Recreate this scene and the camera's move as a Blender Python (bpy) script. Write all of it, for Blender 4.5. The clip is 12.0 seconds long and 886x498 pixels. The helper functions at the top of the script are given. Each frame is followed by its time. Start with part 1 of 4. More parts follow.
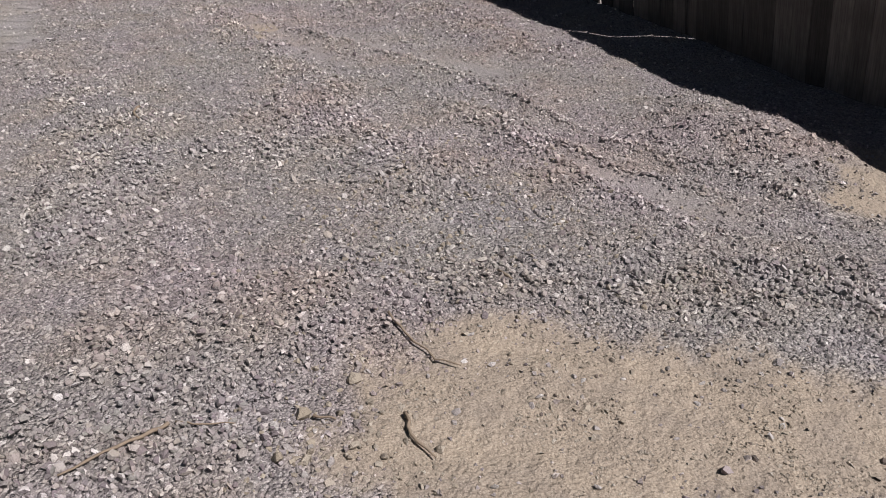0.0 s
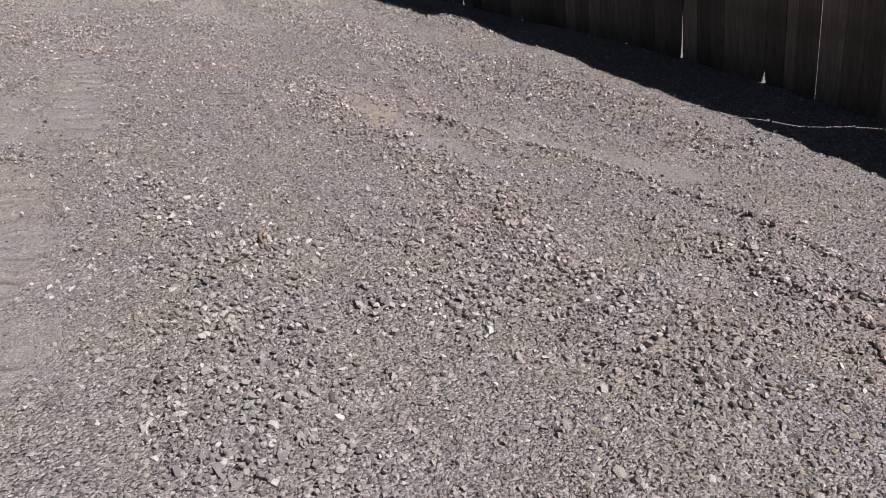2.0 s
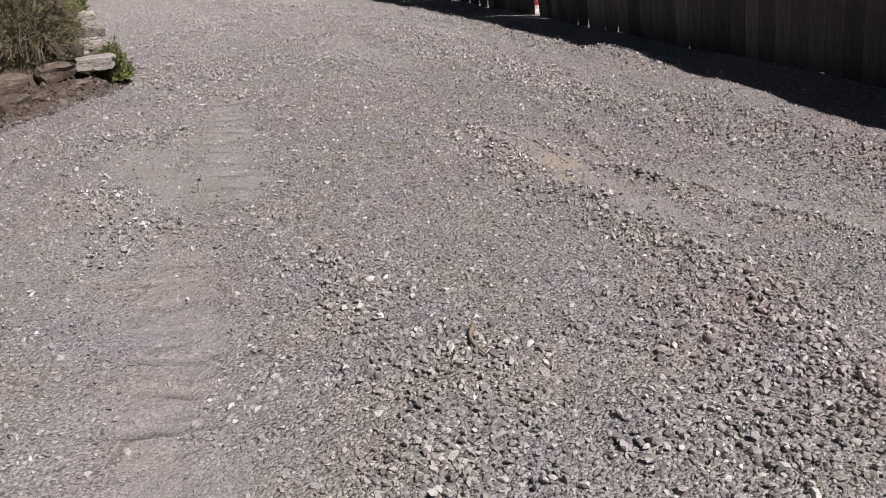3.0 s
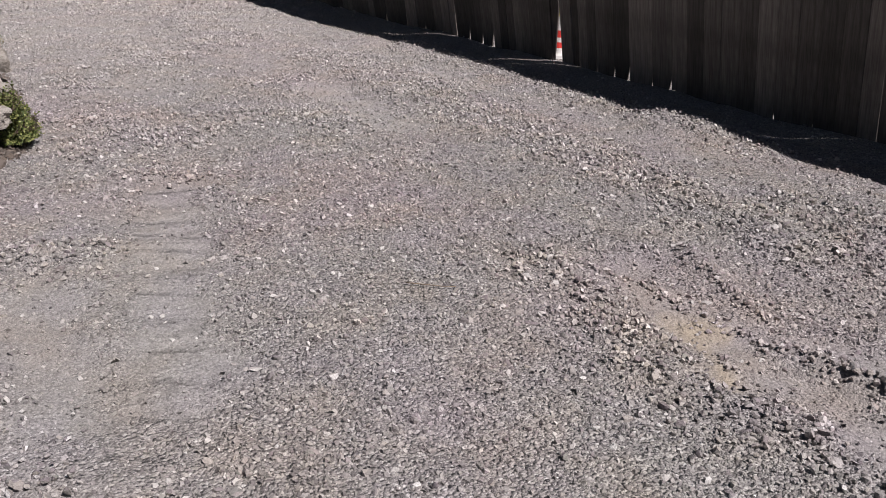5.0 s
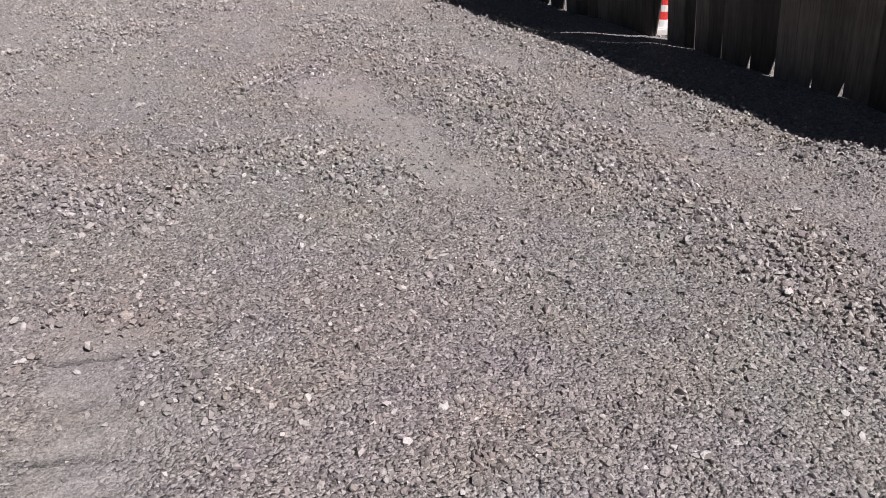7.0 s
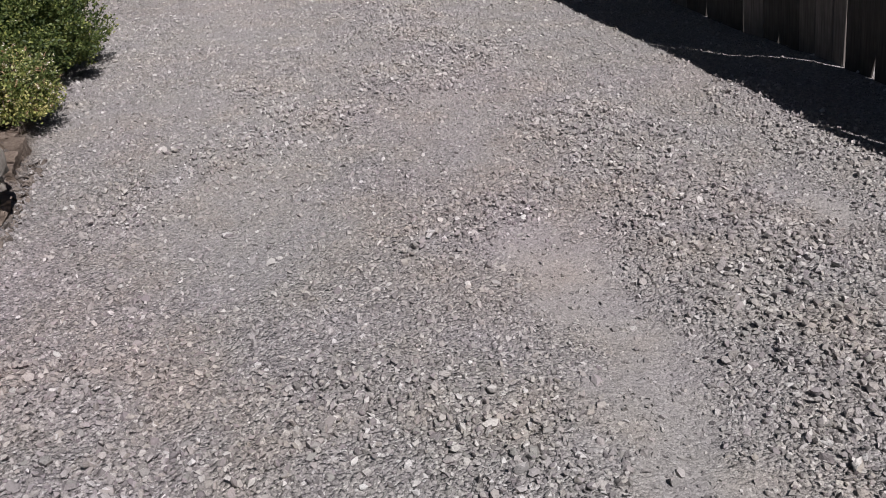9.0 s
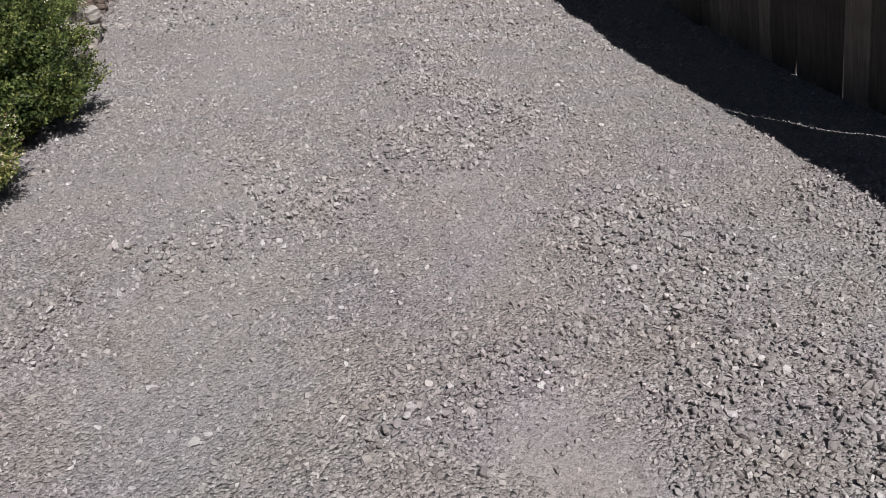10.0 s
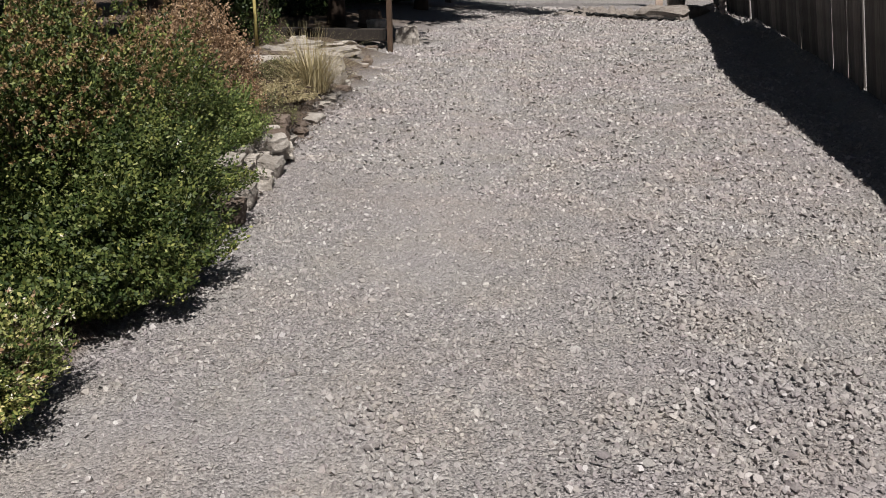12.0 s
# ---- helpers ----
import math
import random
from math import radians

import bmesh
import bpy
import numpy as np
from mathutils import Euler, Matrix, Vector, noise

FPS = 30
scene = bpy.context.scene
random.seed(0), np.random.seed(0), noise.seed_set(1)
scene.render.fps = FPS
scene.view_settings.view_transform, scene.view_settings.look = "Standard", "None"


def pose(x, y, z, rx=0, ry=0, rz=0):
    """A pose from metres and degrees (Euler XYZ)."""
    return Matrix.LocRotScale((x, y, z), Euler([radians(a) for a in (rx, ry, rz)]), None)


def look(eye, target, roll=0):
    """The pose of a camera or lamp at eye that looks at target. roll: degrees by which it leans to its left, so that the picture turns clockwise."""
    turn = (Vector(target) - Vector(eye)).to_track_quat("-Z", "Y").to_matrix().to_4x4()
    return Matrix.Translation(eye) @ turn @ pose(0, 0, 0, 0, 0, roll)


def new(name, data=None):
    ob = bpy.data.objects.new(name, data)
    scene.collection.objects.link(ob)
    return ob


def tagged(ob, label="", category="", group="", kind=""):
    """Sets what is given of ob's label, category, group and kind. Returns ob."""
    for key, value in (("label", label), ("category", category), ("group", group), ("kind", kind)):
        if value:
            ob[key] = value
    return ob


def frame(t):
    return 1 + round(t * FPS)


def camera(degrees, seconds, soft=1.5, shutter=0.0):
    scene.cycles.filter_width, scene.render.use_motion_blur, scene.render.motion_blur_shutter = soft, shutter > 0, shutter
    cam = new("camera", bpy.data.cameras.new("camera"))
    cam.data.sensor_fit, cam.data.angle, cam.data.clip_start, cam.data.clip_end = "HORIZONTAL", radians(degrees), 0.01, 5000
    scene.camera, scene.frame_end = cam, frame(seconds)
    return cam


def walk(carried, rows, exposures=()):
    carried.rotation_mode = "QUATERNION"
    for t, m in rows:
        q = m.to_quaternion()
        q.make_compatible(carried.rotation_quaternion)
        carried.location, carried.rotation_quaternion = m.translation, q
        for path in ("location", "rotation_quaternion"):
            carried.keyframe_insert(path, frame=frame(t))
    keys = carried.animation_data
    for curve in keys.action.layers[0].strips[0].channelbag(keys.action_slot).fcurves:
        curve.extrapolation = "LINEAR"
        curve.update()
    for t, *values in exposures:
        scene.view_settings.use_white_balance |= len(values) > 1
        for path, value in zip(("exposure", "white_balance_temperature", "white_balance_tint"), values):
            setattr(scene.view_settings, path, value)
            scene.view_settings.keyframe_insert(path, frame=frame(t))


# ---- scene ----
cam = camera(57.0, 12.0, soft=0.88)
PATH = [
    (0, (0.327, -7.05, 1.54), (0.617, -5.329, 0.563), 0.8),
    (0.5, (0.274, -6.73, 1.53), (0.653, -5.056, 0.503), 3.0),
    (1, (0.069, -6.416, 1.513), (0.424, -4.73, 0.498), 0.7),
    (1.5, (-0.111, -6.1, 1.426), (0.315, -4.43, 0.411), 3.1),
    (2, (-0.378, -5.725, 1.427), (-0.084, -3.948, 0.557), 1.3),
    (2.5, (-0.613, -5.357, 1.389), (-0.496, -3.529, 0.586), -1.5),
    (3, (-0.775, -4.996, 1.399), (-0.717, -3.175, 0.575), -1.7),
    (3.2, (-0.802, -4.834, 1.358), (-0.738, -3.001, 0.562), -1.1),
    (4.8, (-1.111, -3.378, 1.363), (-0.93, -1.552, 0.567), 1.2),
    (5, (-1.13, -3.171, 1.352), (-0.941, -1.344, 0.56), 1.2),
    (5.5, (-1.168, -2.68, 1.361), (-1.037, -0.868, 0.525), 3.6),
    (6, (-1.254, -2.18, 1.385), (-1.118, -0.392, 0.5), 0.9),
    (6.5, (-1.267, -1.656, 1.319), (-1.111, 0.104, 0.382), 1.3),
    (6.7, (-1.283, -1.459, 1.362), (-1.088, 0.274, 0.384), 1.4),
    (8.3, (-1.11, -0.103, 1.464), (-1.396, 1.632, 0.511), -2.3),
    (8.5, (-1.109, 0.076, 1.431), (-1.446, 1.815, 0.503), -3.3),
    (9, (-1.167, 0.538, 1.439), (-1.628, 2.226, 0.471), -2.9),
    (9.5, (-1.139, 1.036, 1.429), (-1.628, 2.735, 0.494), -1.9),
    (10, (-1.197, 1.486, 1.462), (-1.809, 3.14, 0.519), -3.1),
    (10.5, (-1.407, 1.888, 1.471), (-2.256, 3.537, 0.722), -1.0),
    (11, (-1.529, 2.277, 1.427), (-2.556, 3.87, 0.787), -0.9),
    (11.5, (-1.659, 2.663, 1.455), (-2.757, 4.197, 0.791), -0.5),
    (12, (-1.922, 3.02, 1.381), (-3.023, 4.544, 0.7), -0.8),
]
walk(cam, [(t, look(eye, target, roll)) for t, eye, target, roll in PATH],
     [(0, 0.08, 6500, 17), (3, 0.16, 6450, 16.5), (5.5, 0.2, 6400, 16.5), (9, 0.06, 6250, 14.5), (9.6, 0.02, 6200, 13.5), (11, 0.07, 6250, 12.5), (12, 0.12, 6500, 11)])


# ---------------------------------------------------------------- light
SUN_EL, SUN_DIR = 56.0, Vector((0.73, -0.68))      # the sun stands behind the fence
sun_data = bpy.data.lights.new("sun", "SUN")
sun_data.energy, sun_data.angle, sun_data.color = 5.0, radians(0.53), (1.0, 0.965, 0.925)
sun = new("sun", sun_data)
_sd = Vector((*(SUN_DIR.normalized() * math.cos(radians(SUN_EL))), math.sin(radians(SUN_EL))))
sun.matrix_world = look(_sd * 40, (0, 0, 0))
world = bpy.data.worlds.new("sky")
scene.world = world
world.use_nodes = True
_wn = world.node_tree
_sky = _wn.nodes.new("ShaderNodeTexSky")
_sky.sky_type, _sky.sun_disc = "NISHITA", False
_sky.sun_elevation, _sky.sun_rotation = radians(SUN_EL), math.atan2(SUN_DIR.x, SUN_DIR.y)
_wn.links.new(_sky.outputs[0], _wn.nodes["Background"].inputs[0])
_wn.nodes["Background"].inputs[1].default_value = 0.017


# ---------------------------------------------------------------- materials
class Mat:
    """A small builder for node materials."""

    def __init__(self, name, rough=0.8, metal=0.0):
        self.m = bpy.data.materials.new(name)
        self.m.use_nodes = True
        self.t = self.m.node_tree
        self.b = self.t.nodes["Principled BSDF"]
        self.b.inputs["Roughness"].default_value = rough
        self.b.inputs["Metallic"].default_value = metal
        self.b.inputs["Specular IOR Level"].default_value = 0.3
        self.co = self.t.nodes.new("ShaderNodeTexCoord").outputs["Object"]

    def node(self, kind, **inputs):
        n = self.t.nodes.new(kind)
        for k, v in inputs.items():
            self.put(n.inputs[k.replace("_", " ")], v)
        return n

    def put(self, socket, v):
        if isinstance(v, bpy.types.NodeSocket):
            self.t.links.new(v, socket)
        else:
            socket.default_value = v

    def noise(self, scale, detail=4.0, rough=0.55, co=None):
        return self.node("ShaderNodeTexNoise", Vector=co or self.co, Scale=scale, Detail=detail, Roughness=rough).outputs["Fac"]

    def cells(self, scale, feature="F1", co=None):
        n = self.node("ShaderNodeTexVoronoi", Vector=co or self.co, Scale=scale)
        n.feature = feature
        return n

    def ramp(self, fac, *stops):
        n = self.node("ShaderNodeValToRGB", Fac=fac)
        e = n.color_ramp.elements
        while len(e) < len(stops):
            e.new(0.5)
        for el, (p, c) in zip(e, stops):
            el.position, el.color = p, (*(c if isinstance(c, tuple) else (c, c, c)), 1)
        return n.outputs["Color"]

    def mix(self, fac, a, b, mode="MIX"):
        n = self.t.nodes.new("ShaderNodeMix")
        n.data_type, n.blend_type = "RGBA", mode
        for i, v in ((0, fac), (6, a), (7, b)):
            if isinstance(v, tuple):
                v = (*v[:3], 1)
            self.put(n.inputs[i], v)
        return n.outputs[2]

    def math(self, op, a, b=0.0):
        n = self.t.nodes.new("ShaderNodeMath")
        n.operation = op
        self.put(n.inputs[0], a)
        self.put(n.inputs[1], b)
        return n.outputs[0]

    def colour(self, v):
        self.put(self.b.inputs["Base Color"], v if isinstance(v, bpy.types.NodeSocket) else (*v, 1))
        return self

    def rough(self, v):
        self.put(self.b.inputs["Roughness"], v)
        return self

    def bump(self, height, strength=0.5, distance=0.01):
        n = self.node("ShaderNodeBump", Height=height, Strength=strength, Distance=distance)
        self.t.links.new(n.outputs[0], self.b.inputs["Normal"])
        return self

    def attr(self, name):
        n = self.t.nodes.new("ShaderNodeAttribute")
        n.attribute_name = name
        return n.outputs["Fac"]

    def hazed(self, c):
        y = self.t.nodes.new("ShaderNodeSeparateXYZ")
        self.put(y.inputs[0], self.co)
        # blends far stone paler, painting in the brightness and haze of distance
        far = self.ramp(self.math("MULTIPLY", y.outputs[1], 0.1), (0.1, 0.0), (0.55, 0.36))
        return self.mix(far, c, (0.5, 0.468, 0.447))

    def blotched(self, c):
        """Broad drifts of pinker and greyer stone."""
        tint = self.ramp(self.noise(0.75, 2, 0.5), (0.36, (0.985, 1.0, 0.99)), (0.5, (1.005, 0.998, 0.997)), (0.64, (1.032, 0.984, 0.994)))
        c = self.mix(1.0, c, tint, "MULTIPLY")
        return self.mix(1.0, c, self.ramp(self.noise(2.6, 3, 0.55), (0.34, (1.034, 1.0, 0.95)), (0.5, (1.0, 1.0, 0.995)), (0.66, (0.992, 0.99, 1.03))), "MULTIPLY")

    def island(self):
        return self.t.nodes.new("ShaderNodeNewGeometry").outputs["Random Per Island"]

    def object_random(self):
        return self.t.nodes.new("ShaderNodeObjectInfo").outputs["Random"]


PALETTE = ((0.0, (0.13, 0.121, 0.12)), (0.14, (0.235, 0.214, 0.22)), (0.3, (0.27, 0.262, 0.243)), (0.45, (0.345, 0.314, 0.315)), (0.6, (0.37, 0.352, 0.325)),
           (0.75, (0.455, 0.42, 0.412)), (0.87, (0.52, 0.49, 0.452)), (0.95, (0.63, 0.598, 0.58)), (1.0, (0.8, 0.775, 0.75)))


def facets(m, scale, tilt, dome):
    """Stone-like cells: each has its own shade and lies at its own tilt. Gives the random shade and the height in metres."""
    n = m.cells(scale)
    off = m.t.nodes.new("ShaderNodeVectorMath")
    off.operation = "SUBTRACT"
    m.put(off.inputs[0], m.co)
    m.put(off.inputs[1], n.outputs["Position"])
    way = m.t.nodes.new("ShaderNodeVectorMath")
    way.operation = "SUBTRACT"
    m.put(way.inputs[0], n.outputs["Color"])
    way.inputs[1].default_value = (0.5, 0.5, 0.5)
    dot = m.t.nodes.new("ShaderNodeVectorMath")
    dot.operation = "DOT_PRODUCT"
    m.put(dot.inputs[0], off.outputs[0])
    m.put(dot.inputs[1], way.outputs[0])
    parts = m.t.nodes.new("ShaderNodeSeparateColor")
    m.put(parts.inputs[0], n.outputs["Color"])
    far = m.math("MULTIPLY", n.outputs["Distance"], n.outputs["Distance"])
    h = m.math("SUBTRACT", m.math("MULTIPLY", dot.outputs["Value"], tilt), m.math("MULTIPLY", far, dome / scale))
    return parts.outputs[2], m.math("ADD", h, m.math("MULTIPLY", parts.outputs[2], 0.35 / scale))


def ground_material():
    m = Mat("grit", 0.95)
    m.b.inputs["Specular IOR Level"].default_value = 0.15
    packed, sand = m.attr("packed"), m.attr("sand")
    shade, h1 = facets(m, 96, 1.4, 1.2)
    small, h2 = facets(m, 220, 1.4, 1.1)
    gravel = m.mix(0.45, m.ramp(shade, *PALETTE), m.ramp(small, *PALETTE))
    gravel = m.mix(1.0, gravel, m.ramp(m.noise(260, 5, 0.7), (0.3, 0.8), (0.7, 1.15)), "MULTIPLY")
    flat = m.ramp(m.math("ADD", m.math("MULTIPLY", m.noise(210, 7, 0.75), 0.6), m.math("MULTIPLY", small, 0.4)),
                  (0.25, (0.185, 0.175, 0.167)), (0.5, (0.28, 0.265, 0.253)), (0.8, (0.385, 0.366, 0.35)))
    gravel = m.mix(m.math("MULTIPLY", packed, 0.7), gravel, flat)
    earth = m.ramp(m.math("ADD", m.math("MULTIPLY", m.noise(160, 7, 0.75), 0.7), m.math("MULTIPLY", small, 0.3)),
                   (0.25, (0.24, 0.203, 0.161)), (0.5, (0.36, 0.31, 0.249)), (0.8, (0.5, 0.443, 0.365)))
    earth = m.mix(1.0, earth, m.ramp(m.noise(4.5, 6, 0.6), (0.3, (0.85, 0.85, 0.87)), (0.7, (1.12, 1.1, 1.06))), "MULTIPLY")
    c = m.mix(sand, m.hazed(m.blotched(gravel)), earth)
    soil = m.ramp(m.noise(60, 8, 0.7), (0.3, (0.07, 0.05, 0.037)), (0.7, (0.26, 0.2, 0.155)))
    c = m.mix(m.attr("soil"), c, soil)
    m.colour(c)
    loose = m.math("SUBTRACT", 1.0, m.math("MULTIPLY", m.math("MAXIMUM", packed, sand), 0.8))
    h = m.math("ADD", m.math("MULTIPLY", h1, loose), m.math("MULTIPLY", h2, m.math("SUBTRACT", m.math("ADD", m.math("MULTIPLY", loose, 0.5), 0.25), m.math("MULTIPLY", sand, 0.27))))
    h = m.math("ADD", h, m.math("ADD", m.math("MULTIPLY", m.noise(330, 5, 0.75), 0.002), m.math("MULTIPLY", m.noise(28, 5, 0.7), 0.008)))
    lumps = m.math("ADD", m.math("MULTIPLY", m.noise(16, 4, 0.6), 0.03), m.math("MULTIPLY", m.noise(55, 4, 0.65), 0.007))
    h = m.math("ADD", h, m.math("MULTIPLY", lumps, sand))
    # lugs of a tyre printed across the packed track
    wave = m.node("ShaderNodeTexWave", Vector=m.co, Scale=1.65, Distortion=2.2, Detail=3.0, Detail_Scale=2.0)
    wave.wave_type, wave.bands_direction = "BANDS", "Y"
    lug = m.ramp(wave.outputs["Fac"], (0.02, 0.0), (0.4, 0.9), (0.9, 1.0))
    h = m.math("ADD", h, m.math("MULTIPLY", m.math("MULTIPLY", lug, m.math("MULTIPLY", m.attr("tread"), m.ramp(m.noise(5, 3), (0.36, 0.15), (0.6, 1.0)))), 0.022))
    m.bump(h, 1.0, 1.0)
    return m.m


def stone_material(name, *stops):
    m = Mat(name, 0.92)
    base = m.ramp(m.island(), *stops)
    c = m.mix(1.0, base, m.ramp(m.noise(220, 6, 0.75), (0.3, 0.7), (0.7, 1.2)), "MULTIPLY")
    dusty = m.ramp(m.noise(2.3, 5), (0.35, 0.1), (0.65, 0.4))
    c = m.mix(dusty, c, (0.33, 0.305, 0.29))
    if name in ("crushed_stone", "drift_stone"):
        c = m.hazed(m.blotched(c))
    m.b.inputs["Specular IOR Level"].default_value = 0.15
    m.colour(c).bump(m.math("ADD", m.noise(340, 5, 0.7), m.math("MULTIPLY", m.noise(110, 3, 0.6), 1.3)), 0.8, 0.006)
    return m.m


def wood_material(name, dark, light, rough=0.85):
    m = Mat(name, rough)
    stretch = m.node("ShaderNodeMapping", Vector=m.co)
    stretch.inputs["Scale"].default_value = (1, 1, 0.05)
    grain = m.noise(90, 6, 0.65, stretch.outputs[0])
    c = m.ramp(grain, (0.3, dark), (0.7, light))
    shade = m.ramp(m.object_random(), (0.0, 0.55), (0.7, 1.1), (1.0, 1.6))
    c = m.mix(1.0, c, shade, "MULTIPLY")
    c = m.mix(1.0, c, m.ramp(m.noise(3, 5), (0.35, 0.7), (0.6, 1.05)), "MULTIPLY")
    m.colour(c).bump(grain, 0.4, 0.003)
    return m.m


def leaf_material(name, *stops, patch=0.0):
    m = Mat(name, 0.55)
    c = m.ramp(m.island(), *stops)
    # clump-sized tone: leaf variety, with light and shade of the clumps painted in
    if patch:
        c = m.mix(1.0, c, m.ramp(m.noise(6.5, 3), (0.36, (1 - patch, 1 - 0.8 * patch, 1 - patch)), (0.64, (1 + 1.1 * patch, 1 + 0.8 * patch, 1 + 0.3 * patch))), "MULTIPLY")
    m.colour(c)
    m.b.inputs["Transmission Weight"].default_value = 0.0
    return m.m


def rock_material(name, dark, mid, light):
    m = Mat(name, 0.95)
    m.b.inputs["Specular IOR Level"].default_value = 0.15
    coarse, fine = m.noise(9, 8, 0.7), m.noise(60, 8, 0.75)
    c = m.ramp(m.math("ADD", m.math("MULTIPLY", coarse, 0.6), m.math("MULTIPLY", fine, 0.4)), (0.36, dark), (0.5, mid), (0.66, light))
    c = m.mix(1.0, c, m.ramp(m.object_random(), (0.0, 0.75), (1.0, 1.2)), "MULTIPLY")
    layers = m.node("ShaderNodeMapping", Vector=m.co)
    layers.inputs["Scale"].default_value = (1, 1, 5)
    h = m.math("ADD", m.math("MULTIPLY", coarse, 0.03), m.math("ADD", m.math("MULTIPLY", fine, 0.012), m.math("MULTIPLY", m.noise(12, 6, 0.7, layers.outputs[0]), 0.03)))
    m.colour(c).bump(h, 1.0, 1.0)
    return m.m


def plain(name, colour, rough=0.6, metal=0.0, spread=0.15, scale=40):
    m = Mat(name, rough, metal)
    m.colour(m.mix(1.0, (*colour, 1), m.ramp(m.noise(scale, 5), (0.3, 1 - spread), (0.7, 1 + spread)), "MULTIPLY"))
    m.bump(m.noise(scale * 3, 7, 0.7), 0.5, 0.006)
    return m.m


GRIT = ground_material()
STONE = stone_material("crushed_stone", *PALETTE)
DRIFT_STONE = stone_material("drift_stone", (0.0, (0.16, 0.148, 0.147)), (0.15, (0.285, 0.243, 0.259)), (0.3, (0.306, 0.306, 0.278)), (0.45, (0.412, 0.362, 0.368)), (0.6, (0.455, 0.418, 0.37)),
                             (0.74, (0.54, 0.5, 0.49)), (0.85, (0.62, 0.586, 0.545)), (0.94, (0.77, 0.738, 0.715)), (1.0, (0.9, 0.875, 0.85)))
PALE_STONE = stone_material("pale_pebble", (0.0, (0.4, 0.366, 0.35)), (0.4, (0.5, 0.468, 0.45)), (0.8, (0.64, 0.612, 0.585)), (1.0, (0.8, 0.775, 0.745)))
SAND_STONE = stone_material("sandy_stone", (0.0, (0.31, 0.265, 0.2)), (0.5, (0.4, 0.35, 0.27)), (0.9, (0.52, 0.465, 0.37)), (1.0, (0.62, 0.57, 0.48)))
CLODS = stone_material("dark_clod", (0.0, (0.03, 0.02, 0.014)), (0.5, (0.11, 0.08, 0.059)), (0.9, (0.19, 0.147, 0.114)), (1.0, (0.32, 0.27, 0.225)))
FENCE_WOOD = wood_material("weathered_board", (0.092, 0.08, 0.073), (0.21, 0.188, 0.172))
LEAF_DARK = leaf_material("evergreen_leaf", (0.0, (0.026, 0.045, 0.014)), (0.5, (0.07, 0.098, 0.03)), (0.88, (0.138, 0.165, 0.052)), (1.0, (0.27, 0.29, 0.115)), patch=0.5)
LEAF_LIGHT = leaf_material("yellow_green_leaf", (0.0, (0.032, 0.062, 0.015)), (0.5, (0.145, 0.17, 0.05)), (0.85, (0.3, 0.3, 0.12)), (1.0, (0.46, 0.43, 0.24)), patch=0.4)
LEAF_LIME = leaf_material("lime_leaf", (0.0, (0.045, 0.078, 0.018)), (0.5, (0.12, 0.16, 0.042)), (1.0, (0.27, 0.3, 0.1)))
LEAF_OLIVE = leaf_material("olive_leaf", (0.0, (0.06, 0.085, 0.024)), (0.5, (0.14, 0.165, 0.05)), (1.0, (0.3, 0.3, 0.11)))
LEAF_RUST = leaf_material("rusty_leaf", (0.0, (0.12, 0.072, 0.036)), (0.5, (0.3, 0.185, 0.105)), (1.0, (0.5, 0.37, 0.24)))
# leaf colour darkened to stand in for shade on the hedges
LEAF_TREE = leaf_material("tree_leaf", (0.0, (0.02, 0.036, 0.014)), (0.5, (0.038, 0.062, 0.02)), (1.0, (0.075, 0.1, 0.032)))
LEAF_DRY = leaf_material("dry_leaf", (0.0, (0.055, 0.05, 0.028)), (0.4, (0.12, 0.1, 0.056)), (0.7, (0.13, 0.14, 0.055)), (1.0, (0.27, 0.26, 0.12)))
STRAW = leaf_material("straw", (0.0, (0.2, 0.165, 0.08)), (0.5, (0.36, 0.3, 0.16)), (1.0, (0.56, 0.48, 0.3)))
PETAL = leaf_material("petal", (0.0, (0.6, 0.52, 0.38)), (1.0, (0.8, 0.75, 0.66)))
SEED = leaf_material("seed_head", (0.0, (0.13, 0.085, 0.04)), (0.6, (0.26, 0.17, 0.08)), (1.0, (0.44, 0.32, 0.17)))
BARK = plain("bark", (0.075, 0.052, 0.038), 0.9)
DEAD_TWIG = plain("grey_twig", (0.175, 0.14, 0.1), 0.9)
TWIG = plain("dead_twig", (0.25, 0.2, 0.148), 0.9)
BLOCK = rock_material("pale_stone", (0.27, 0.235, 0.2), (0.5, 0.452, 0.4), (0.7, 0.655, 0.6))
ROCK = rock_material("brown_rock", (0.085, 0.063, 0.05), (0.21, 0.163, 0.13), (0.36, 0.3, 0.255))
POST_WOOD = wood_material("brown_post", (0.12, 0.075, 0.05), (0.24, 0.16, 0.11))
GATE_WOOD = wood_material("pale_post", (0.32, 0.24, 0.19), (0.52, 0.42, 0.35))
TIMBER = wood_material("old_timber", (0.03, 0.025, 0.022), (0.08, 0.066, 0.056))
STAKE = plain("yellow_cane", (0.5, 0.42, 0.16), 0.6, 0, 0.2)
RAG = plain("pink_cloth", (0.5, 0.42, 0.39), 0.95, 0, 0.45, 14)
GATE_METAL = plain("gate_metal", (0.24, 0.2, 0.18), 0.5, 0.3)
CONCRETE = rock_material("concrete", (0.13, 0.11, 0.095), (0.28, 0.245, 0.215), (0.42, 0.38, 0.34))
CONE_RED = plain("red_plastic", (0.75, 0.06, 0.05), 0.45, 0, 0.08)
CONE_ORANGE = plain("orange_plastic", (0.75, 0.24, 0.04), 0.5, 0, 0.08)
LIME_PLASTIC = plain("lime_plastic", (0.5, 0.62, 0.06), 0.5, 0, 0.06)
